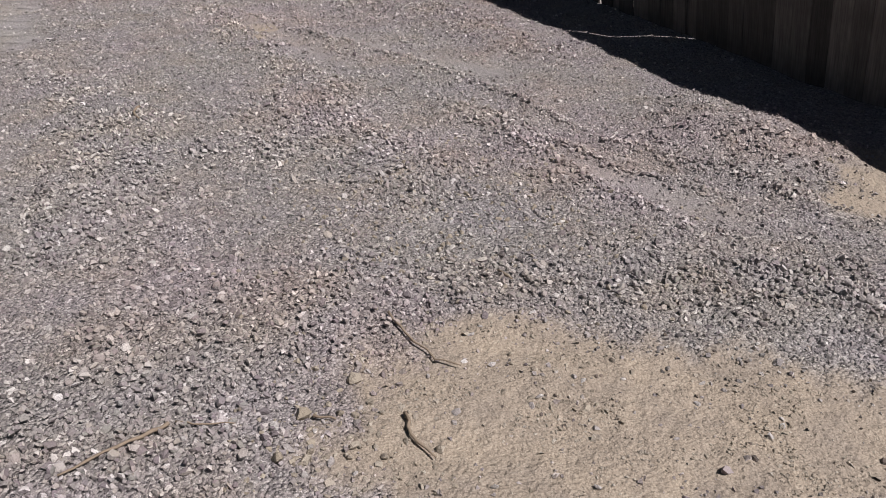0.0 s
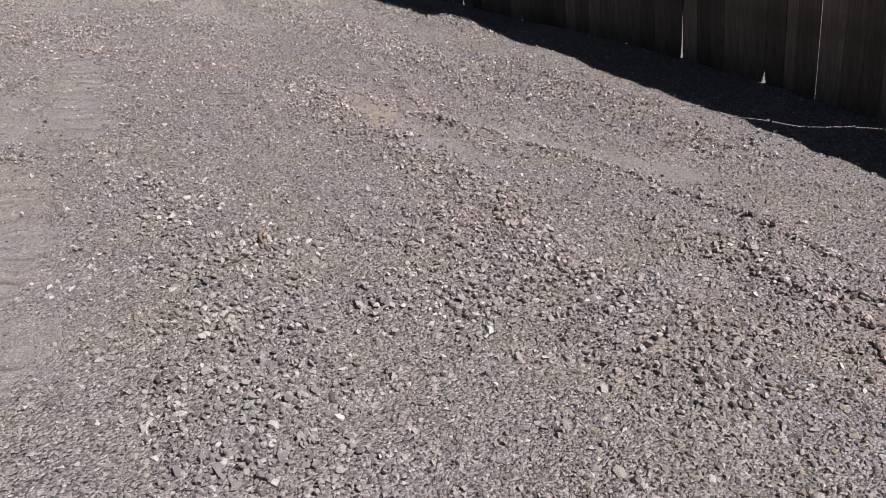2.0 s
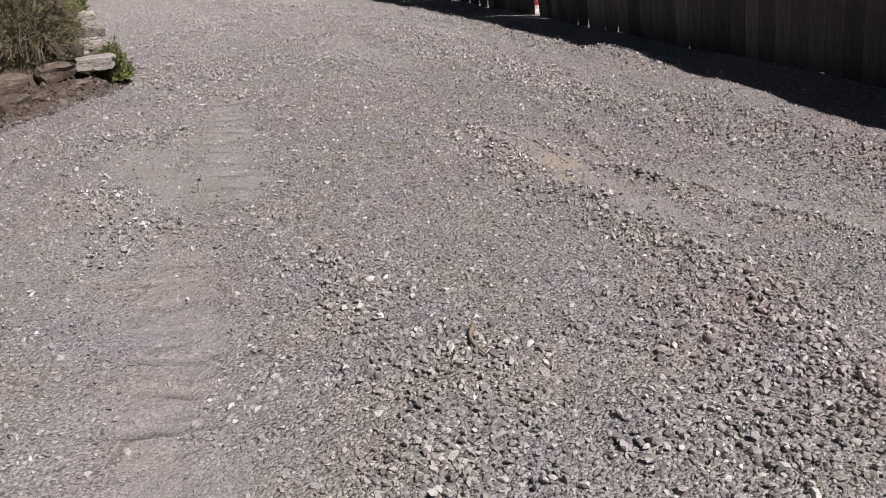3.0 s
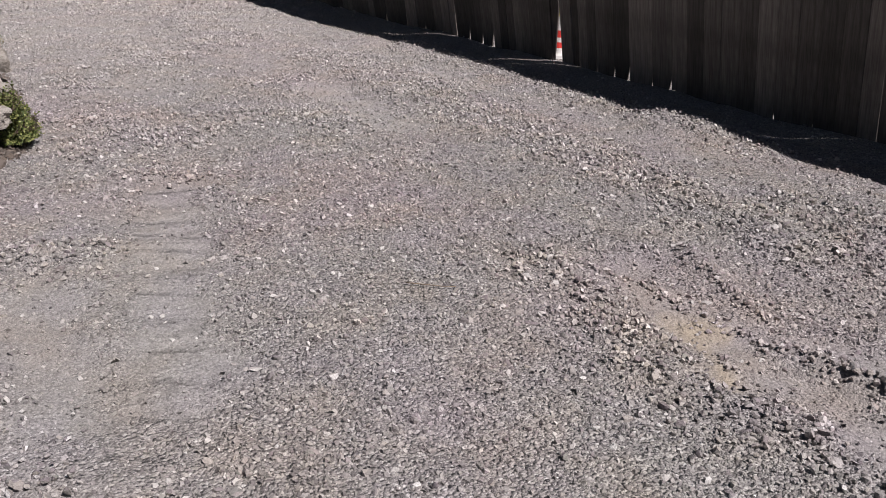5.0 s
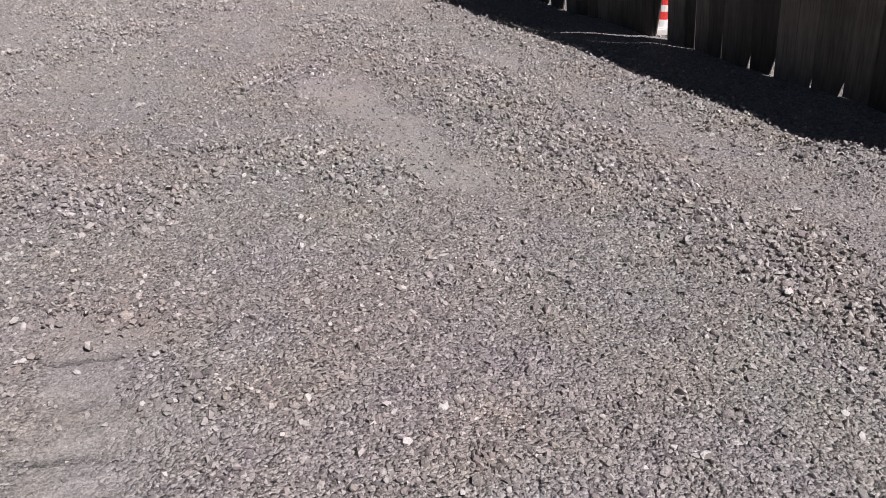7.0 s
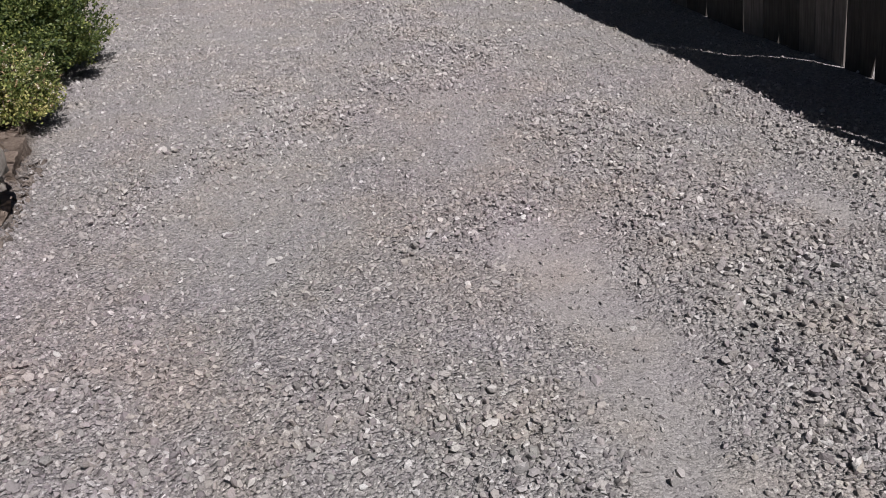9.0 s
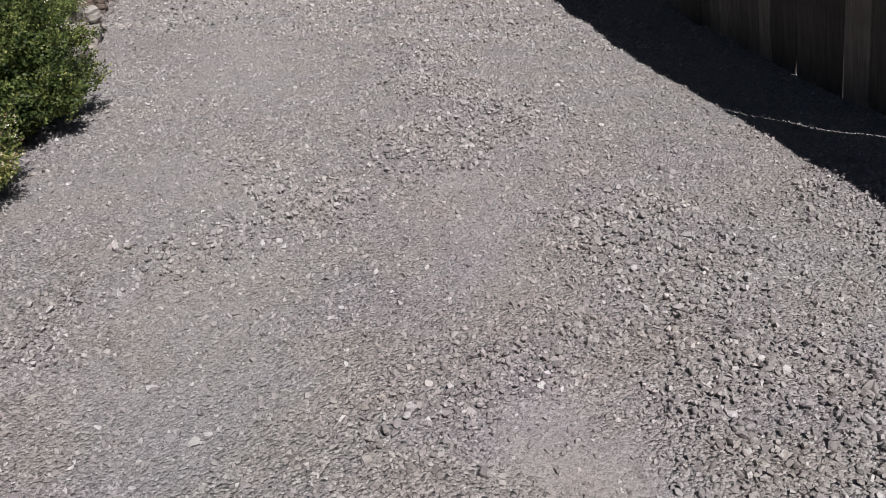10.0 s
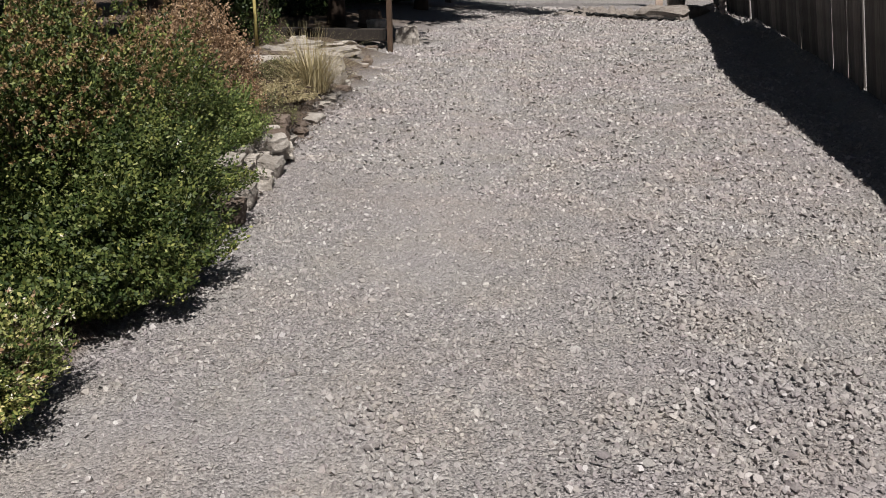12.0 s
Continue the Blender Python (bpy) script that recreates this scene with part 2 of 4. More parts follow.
BLACK_TUBE = plain("black_tube", (0.018, 0.017, 0.016), 0.6, 0, 0.2)
CONE_YELLOW = plain("pale_yellow_plastic", (0.8, 0.7, 0.35), 0.45, 0, 0.06)
CONE_WHITE = plain("white_plastic", (0.8, 0.78, 0.75), 0.45, 0, 0.06)


# ---------------------------------------------------------------- helpers
def mesh_object(name, verts, faces, material, parent=None, smooth=False):
    me = bpy.data.meshes.new(name)
    me.from_pydata(verts, [], faces)
    me.materials.append(material)
    if smooth:
        me.polygons.foreach_set("use_smooth", [True] * len(me.polygons))
    me.update()
    ob = new(name, me)
    ob.parent = parent
    return ob


def soup(name, co, faces, material, parent=None, smooth=False):
    """One mesh from arrays: co (n, 3) and faces (m, k), all with k corners."""
    me = bpy.data.meshes.new(name)
    k = faces.shape[1]
    me.vertices.add(len(co))
    me.vertices.foreach_set("co", np.ascontiguousarray(co, dtype=np.float32).ravel())
    me.loops.add(faces.size)
    me.loops.foreach_set("vertex_index", np.ascontiguousarray(faces, dtype=np.int32).ravel())
    me.polygons.add(len(faces))
    me.polygons.foreach_set("loop_start", np.arange(0, faces.size, k, dtype=np.int32))
    me.polygons.foreach_set("use_smooth", np.full(len(faces), smooth))
    me.update(calc_edges=True)
    me.materials.append(material)
    ob = new(name, me)
    ob.parent = parent
    return ob


def part(name, bm, material, parent, label=""):
    me = bpy.data.meshes.new(name)
    bm.to_mesh(me)
    bm.free()
    me.materials.append(material)
    ob = new(name, me)
    ob.parent = parent
    return tagged(ob, label)


def along(line, s):
    """The point and the direction at the length s of a polyline in plan."""
    for (ax, ay), (bx, by) in zip(line, line[1:]):
        d = math.hypot(bx - ax, by - ay)
        if s <= d or (bx, by) == line[-1]:
            return ax + (bx - ax) * s / d, ay + (by - ay) * s / d, (bx - ax) / d, (by - ay) / d
        s -= d


def length(line):
    return sum(math.dist(a, b) for a, b in zip(line, line[1:]))


def side(line, x, y):
    """Signed distance of plan points from a polyline: positive to the right of its direction."""
    best = np.full(np.shape(x), 1e9)
    sign = np.ones(np.shape(x))
    for (ax, ay), (bx, by) in zip(line, line[1:]):
        d = math.hypot(bx - ax, by - ay)
        ux, uy = (bx - ax) / d, (by - ay) / d
        s = np.clip((x - ax) * ux + (y - ay) * uy, 0, d)
        px, py = x - ax - s * ux, y - ay - s * uy
        far = np.hypot(px, py)
        near = far < best
        sign = np.where(near, np.where(px * uy - py * ux > 0, 1.0, -1.0), sign)
        best = np.minimum(best, far)
    return best * sign


def smooth(a, b, v):
    v = np.clip((v - a) / (b - a), 0, 1)
    return v * v * (3 - 2 * v)


def waves(x, y, scale, seed):
    """Cheap smooth noise about 0, within about 1."""
    r = np.random.RandomState(seed)
    out = 0
    for n in range(7):
        a, f, p = r.uniform(0, 6.283), r.uniform(0.6, 1.7) / scale, r.uniform(0, 6.283)
        out = out + np.sin((x * math.cos(a) + y * math.sin(a)) * f * 6.283 + p)
    return out / 3.2


# ---------------------------------------------------------------- plan
FENCE = [(4.6, -6.5), (3.55, -3.6), (3.05, -1.85), (2.5, 0.2), (1.2, 2.75), (0.0, 5.05), (-0.83, 6.45), (-2.42, 9.56), (-3.06, 11.0), (-5.45, 16.1), (-6.55, 17.6), (-7.3, 19.6)]
BED = [(-2.6, -14.0), (-3.3, -4.0), (-3.46, 0.3), (-3.02, 1.2), (-3.15, 1.9), (-3.64, 2.9), (-4.0, 3.55), (-4.27, 3.96), (-4.74, 4.65), (-5.5, 5.95),
       (-6.6, 7.55), (-8.2, 10.2), (-9.75, 12.5), (-12.5, 17.5)]
SAND = [((0.58, -5.3), (1.75, -5.55), 0.3), ((0.75, -5.0), (1.5, -5.2), 0.17), ((0.85, -5.8), (1.7, -6.2), 0.38), ((2.75, -4.1), (3.1, -3.9), 0.2),
        ((-0.02, -1.05), (0.0, -0.75), 0.06), ((0.7, -3.7), (0.45, -3.78), 0.04)]
PACKED = [((-1.48, 3.15), (-0.9, 1.95), 0.17), ((-0.1, -0.3), (0.42, -1.75), 0.1), ((0.35, -0.95), (1.5, -2.15), 0.09),
          ((-0.02, -0.55), (0.1, -1.15), 0.1), ((-2.1, 0.75), (-1.72, -1.0), 0.17), ((-1.8, -1.9), (-1.4, -3.6), 0.16),
          ((-2.4, -0.3), (-1.98, -1.2), 0.16), ((1.45, -3.55), (2.0, -4.2), 0.07), ((-0.51, 3.72), (-0.39, 3.63), 0.07)]
COARSE = [((1.5, -4.7), (2.3, -4.9), 0.22), ((2.2, -3.45), (2.6, -3.9), 0.33), ((-0.25, -4.95), (0.4, -4.68), 0.28), ((0.5, -4.62), (1.2, -4.65), 0.16),
          ((-0.7, -2.7), (-0.55, -4.1), 0.26), ((0.15, -2.7), (0.75, -3.7), 0.3), ((1.2, -2.9), (1.5, -3.7), 0.16), ((-0.1, -1.1), (0.45, -2.4), 0.14),
          ((0.95, 0.3), (1.5, -0.9), 0.26), ((0.2, 1.2), (0.75, -0.2), 0.2),
          ((-0.05, -1.2), (0.5, -2.8), 0.13), ((-0.1, -3.2), (0.6, -3.5), 0.2), ((1.0, -0.3), (1.85, -1.7), 0.22), ((-0.42, -0.2), (-0.15, -1.2), 0.13),
          ((-0.5, 2.35), (0.65, 0.0), 0.17), ((-2.6, -0.1), (-2.1, 0.0), 0.15), ((-2.2, 1.0), (-1.8, 0.6), 0.12), ((-1.0, 3.6), (-0.3, 2.0), 0.34),
          ((-3.0, 2.0), (-2.5, 2.05), 0.12), ((-2.0, 2.1), (-1.2, 2.05), 0.22), ((-1.5, 4.4), (-1.3, 4.0), 0.3), ((-1.9, 3.0), (-1.6, 3.6), 0.14),
          ((-3.35, 3.4), (-3.2, 3.1), 0.12), ((-3.5, 4.75), (-2.85, 4.2), 0.12), ((-2.7, 1.5), (-2.2, 1.75), 0.2),
          ((-0.6, -5.4), (-0.1, -5.2), 0.26), ((-2.3, -1.1), (-1.95, -1.7), 0.22), ((-1.15, -2.0), (-0.75, -3.0), 0.14), ((-2.55, 4.9), (-2.4, 5.6), 0.34), ((-3.3, 7.0), (-2.8, 5.9), 0.28),
          ((1.15, 1.4), (0.25, 3.1), 0.2), ((0.25, 3.1), (-0.65, 4.9), 0.2), ((-3.1, 3.7), (-2.7, 4.4), 0.2)]
RIDGES = [[(0.3, -1.04), (0.96, -1.75), (1.43, -2.65), (1.84, -3.44), (2.19, -3.82), (2.42, -4.37)], [(1.5, -3.3), (1.72, -3.76), (2.08, -4.05)],
          [(-0.38, -0.16), (-0.06, -0.41), (0.09, -0.75), (0.31, -1.07), (0.5, -1.4)], [(0.2, -0.15), (0.27, -0.7)], [(1.28, -3.2), (1.57, -3.86), (1.74, -4.22), (1.93, -4.45)]]
MOUNDS = [((2.4, -3.1), (2.55, -3.42), 0.22, 0.095), ((0.92, 1.95), (1.05, 1.7), 0.2, 0.06)]
FINE = [((-2.6, 3.0), (-3.3, 4.2), 0.35), ((0.15, 2.4), (0.85, 1.1), 0.1), ((-4.1, 5.8), (-6.4, 9.8), 0.35),
        ((-2.4, -1.0), (-1.5, -3.4), 0.4), ((-2.4, 0.5), (-1.9, -0.8), 0.3), ((-4.0, 4.1), (-3.6, 4.6), 0.28), ((-2.2, 4.6), (-1.9, 3.9), 0.2)]
TREAD = [(-2.1, 0.7), (-1.7, -1.0), (-1.78, -2.0), (-1.4, -3.6)]


def capsule(spots, x, y, soft=0.14):
    out = np.zeros(np.shape(x))
    wob = waves(x, y, 0.5, 5) * 0.07 + waves(x, y, 0.17, 6) * 0.04
    for (ax, ay), (bx, by), r in spots:
        d2 = (bx - ax) ** 2 + (by - ay) ** 2
        s = np.clip(((x - ax) * (bx - ax) + (y - ay) * (by - ay)) / d2, 0, 1)
        far = np.hypot(x - ax - s * (bx - ax), y - ay - s * (by - ay)) + wob
        out = np.maximum(out, 1 - smooth(r - soft / 2, r + soft / 2, far))
    return out


def height(x, y):
    """The lie of the ground: nearly level, rising to the gate, with ruts, berms and the bed."""
    x, y = np.asarray(x, float), np.asarray(y, float)
    z = 0.26 * smooth(8, 19, y - 0.3 * x - 1.0)
    z = z + 0.011 * waves(x, y, 1.9, 1) + 0.006 * waves(x, y, 0.55, 2) + 0.004 * waves(x, y, 0.21, 3)
    z = z + 0.018 * capsule(COARSE, x, y, 0.25) - 0.016 * capsule(PACKED, x, y, 0.2) - 0.012 * capsule(SAND, x, y, 0.2)
    for a, b, r, tall in MOUNDS:
        z = z + tall * capsule([(a, b, r)], x, y, 0.6)
    for line in RIDGES:
        z = z + 0.036 * np.exp(-((side(line, x, y) + 0.012 * waves(x, y, 0.13, 8)) / 0.05) ** 2) * (0.65 + 0.5 * waves(x, y, 0.4, 9))
    z = z + 0.045 * smooth(-0.42, -0.05, side(FENCE, x, y)) * (1 - smooth(0.2, 1.0, side(FENCE, x, y)))
    z = z + 0.1 * smooth(-0.4, -0.05, side(FENCE, x, y)) * (1 - smooth(0.3, 1.2, side(FENCE, x, y))) * smooth(7.5, 9.5, y)
    bed = -side(BED, x, y)
    z = z + (0.12 * smooth(0.1, 0.6, bed) + 0.08 * smooth(0.0, 0.12, bed) + 0.03 * smooth(0, 0.2, bed) * waves(x, y, 0.23, 7)) * smooth(-2.5, 0.0, y)
    return z


# ---------------------------------------------------------------- ground
def ground():
    def axis(lo, hi, step):
        core = np.arange(lo, hi, step)
        out = step * 1.35 ** np.arange(1, 40)
        out = np.cumsum(out)
        out = out[out < 900]
        return np.r_[lo - out[::-1], core, core[-1] + out]
    xs, ys = axis(-7.0, 4.6, 0.055), axis(-6.6, 12.0, 0.055)
    gx, gy = np.meshgrid(xs, ys)
    gz = height(gx, gy)
    co = np.stack([gx, gy, gz], -1).reshape(-1, 3)
    i = np.arange(len(xs) * len(ys)).reshape(len(ys), len(xs))
    faces = np.stack([i[:-1, :-1], i[:-1, 1:], i[1:, 1:], i[1:, :-1]], -1).reshape(-1, 4)
    ob = soup("ground", co, faces, GRIT, smooth=True)
    for name, v in (("tread", 1 - smooth(0.1, 0.17, np.abs(side(TREAD, gx, gy)))), ("sand", capsule(SAND, gx, gy)), ("packed", np.maximum(capsule(PACKED, gx, gy, 0.2), 0.6 * capsule(FINE, gx, gy, 0.5))), ("soil", smooth(-0.02, 0.06, -side(BED, gx, gy)) * smooth(-1.0, 0.2, gy))):
        a = ob.data.attributes.new(name, "FLOAT", "POINT")
        a.data.foreach_set("value", np.ascontiguousarray(v.ravel(), dtype=np.float32))
    return tagged(ob, "grey crushed gravel driveway with sandy bare patches", "ground", kind="structure")


ground()


# ---------------------------------------------------------------- fence
# gaps in the fence: place, width at the foot and above, how far the next board stands forward, height of the tapered foot
GAPS = [((0.62, 3.87), 0.12, 0.02, -0.012, 0.5), ((0.72, 3.66), 0.016, 0.007, -0.012, 0.5), ((0.82, 3.48), 0.008, 0.004, 0, 0.25), ((0.92, 3.29), 0.022, 0.0, 0, 0.12),
        ((1.0, 3.14), 0.034, 0.0, 0, 0.13), ((1.1, 2.93), 0.012, 0.0, 0, 0.08), ((1.2, 2.76), 0.026, 0.0, 0, 0.1), ((1.74, 1.69), 0.012, 0.0, 0, 0.06), ((1.93, 1.31), 0.006, 0.005, -0.008, 0.5),
        ((0.27, 4.54), 0.006, 0.005, 0, 0.3), ((0.16, 4.75), 0.05, 0.0, 0, 0.16), ((0.07, 4.9), 0.034, 0.0, 0, 0.13), ((-0.03, 5.1), 0.03, 0.0, 0, 0.15), ((-0.14, 5.29), 0.03, 0.014, -0.014, 0.4),
        ((-0.43, 5.77), 0.02, 0.0, 0, 0.1), ((-0.61, 6.07), 0.012, 0.006, 0, 0.6), ((-0.82, 6.43), 0.024, 0.0, 0, 0.12), ((-1.27, 7.3), 0.012, 0.0, 0, 0.12),
        ((-2.41, 9.55), 0.015, 0.006, 0.01, 0.3), ((-3.1, 11.08), 0.034, 0.012, 0.03, 1.4), ((-3.35, 11.6), 0.02, 0.004, 0.014, 0.6), ((-3.58, 12.1), 0.022, 0.008, 0.013, 0.6), ((-4.2, 13.45), 0.02, 0.006, 0.01, 0.4),
        ((-5.62, 16.33), 0.05, 0.014, 0.034, 0.6), ((-6.3, 17.25), 0.05, 0.02, 0.03, 0.4), ((3.0, -1.7), 0.014, 0.011, -0.02, 0.3),
        ((2.77, -0.82), 0.012, 0.005, -0.01, 0.12), ((2.83, -0.99), 0.003, 0.0025, 0.008, 0.3), ((2.7, -0.56), 0.03, 0.0003, 0.006, 0.1), ((2.45, 0.27), 0.01, 0.0005, 0.006, 0.12),
        ((-2.0, 8.73), -0.03, 0.013, 0.012, 0.58)]


def fence():
    rnd = random.Random(4)
    root = tagged(new("fence"), "weathered dark wooden board fence leaning over the driveway", "fence", kind="structure")
    s, total = 0.0, length(FENCE)
    steps = np.arange(0, total, 0.01)
    line = np.array([along(FENCE, v)[:2] for v in steps])
    left = sorted((float(steps[np.argmin(np.hypot(line[:, 0] - g[0][0], line[:, 1] - g[0][1]))]), g[1:]) for g in GAPS)
    wide_gap, forward, foot = 0.0, 0.0, 0.3
    while s < total - 0.1:
        w = rnd.uniform(0.128, 0.152)
        room = left[0][0] - s if left else 9.0
        if room < 0.3:
            w = room if room < 0.2 else room / 2
        x, y, dx, dy = along(FENCE, s + w / 2)
        z = float(height(x, y))
        h = rnd.uniform(1.31, 1.36) + float(0.06 * smooth(4.6, 6.5, y) - 0.12 * (1 - smooth(-1.7, -0.9, y)) + 0.12 * smooth(0.0, 0.8, y) + 0.15 * smooth(2.6, 4.4, y) + 0.6 * smooth(9.3, 10.9, y) - 0.3 * smooth(11.6, 14, y))
        often = 0.05
        bm = bmesh.new()
        bmesh.ops.create_cube(bm, size=1, matrix=Matrix.LocRotScale((0, 0, h / 2), None, (w, 0.014, h)))
        notch, chip, tall = rnd.random(), rnd.uniform(0.012, 0.034), rnd.uniform(0.04, 0.1)
        if wide_gap or notch < often:
            bmesh.ops.bisect_plane(bm, geom=bm.verts[:] + bm.edges[:] + bm.faces[:], plane_co=(0, 0, foot if wide_gap else tall), plane_no=(0, 0, 1))
        for v in bm.verts:
            if v.co.z < 0.02:
                v.co.z += rnd.uniform(-0.02, 0.012)
                if wide_gap and v.co.x < 0:
                    v.co.x += wide_gap
                elif notch < often and v.co.x > 0:
                    v.co.x -= chip
            elif v.co.z > 1:
                v.co.x += rnd.uniform(-0.003, 0.003)
        bmesh.ops.bevel(bm, geom=bm.edges[:], offset=0.002, segments=1, affect="EDGES")
        b = part("board", bm, FENCE_WOOD, root)
        turn = Matrix(((dx, -dy, 0), (dy, dx, 0), (0, 0, 1))).to_4x4()
        lean = 10.3 + rnd.uniform(-0.12, 0.12)
        swing = rnd.uniform(-0.06, 0.06)
        b.matrix_basis = Matrix.Translation((x, y, z - 0.004)) @ turn @ pose(0, rnd.uniform(-0.0015, 0.0015) + forward, 0, -lean, swing, 0)
        s += w + rnd.choice((0.0003, 0.0005, 0.0007, 0.001))
        s -= 2.2 * abs(forward)
        wide_gap, forward = 0.0, 0.0
        if left and left[0][0] - s < 0.05:
            wide, above, forward, foot = left.pop(0)[1]
            s += above
            wide_gap = wide - above
    return root


fence()


def traffic_cone(x, y):
    root = tagged(new("traffic_cone"), "red and white striped plastic traffic cone behind the fence", "traffic cone")
    root.location = (x, y, float(height(x, y)))

    def ring(name, r0, z0, r1, z1, material):
        bm = bmesh.new()
        bmesh.ops.create_cone(bm, cap_ends=True, segments=20, radius1=r0, radius2=r1, depth=z1 - z0, matrix=Matrix.Translation((0, 0, (z0 + z1) / 2)))
        part(name, bm, material, root)
    bm = bmesh.new()
    bmesh.ops.create_cube(bm, size=1, matrix=Matrix.LocRotScale((0, 0, 0.025), None, (0.2, 0.2, 0.05)))
    bmesh.ops.bevel(bm, geom=bm.edges[:], offset=0.01, segments=2, affect="EDGES")
    part("base", bm, CONE_WHITE, root, "scuffed white base plate")
    for z0, z1, m in ((0.05, 0.1, CONE_WHITE), (0.1, 0.15, CONE_RED), (0.15, 0.19, CONE_WHITE), (0.19, 0.25, CONE_RED), (0.25, 0.37, CONE_WHITE), (0.37, 0.46, CONE_YELLOW)):
        ring("band", 0.085 - 0.13 * z0, z0, 0.085 - 0.13 * z1, z1, m)
    return root


traffic_cone(0.63, 4.1)


# ---------------------------------------------------------------- shrubs
def leaves(rng, tips, dirs, count, size, spread, narrow=0.26, feather=False, face=None):
    """Leaf quads round many twig tips: a diamond each, folded a little."""
    n = len(tips) * count
    base = np.repeat(tips, count, 0)
    out = np.repeat(dirs, count, 0)
    t = np.tile(np.linspace(0, 1, count), len(tips))[:, None]
    base = base - out * spread * t + rng.normal(0, spread * (0.05 if feather else 0.16), (n, 3))
    d = out * (0.75 if feather else 0.55) + rng.normal(0, 0.45 if feather else 0.6, (n, 3))
    d /= np.linalg.norm(d, axis=1, keepdims=True)
    up = rng.normal(0, 1, (n, 3))
    if face is not None:
        up = np.repeat(face, count, 0) + up * 0.42
    w = np.cross(d, up)
    w /= np.linalg.norm(w, axis=1, keepdims=True)
    L = size * rng.uniform(0.6, 1.3, (n, 1))
    co = np.stack([base, base + d * L * 0.5 + w * L * narrow, base + d * L, base + d * L * 0.5 - w * L * narrow], 1).reshape(-1, 3)
    return co, np.arange(n * 4).reshape(n, 4)


def tubes(paths, sides=5):
    """Tapered tubes as one mesh: each path a list of (point, radius)."""
    vs, fs = [], []
    for path in paths:
        b = len(vs)
        for n, (p, rad) in enumerate(path):
            q = path[min(n + 1, len(path) - 1)][0] - path[max(n - 1, 0)][0]
            q = q / (np.linalg.norm(q) + 1e-9)
            u = np.cross(q, (0.3, 0.5, 0.81) if abs(q[2]) < 0.9 else (1, 0, 0))
            u /= np.linalg.norm(u) + 1e-9
            w = np.cross(q, u)
            for k in range(sides):
                a = k * 6.2832 / sides
                vs.append(tuple(p + rad * (math.cos(a) * u + math.sin(a) * w)))
        for n in range(len(path) - 1):
            for k in range(sides):
                i, j = b + n * sides, b + (n + 1) * sides
                fs.append((i + k, i + (k + 1) % sides, j + (k + 1) % sides, j + k))
        fs.append(tuple(b + k for k in range(sides))[::-1])
        fs.append(tuple(b + (len(path) - 1) * sides + k for k in range(sides)))
    return vs, fs


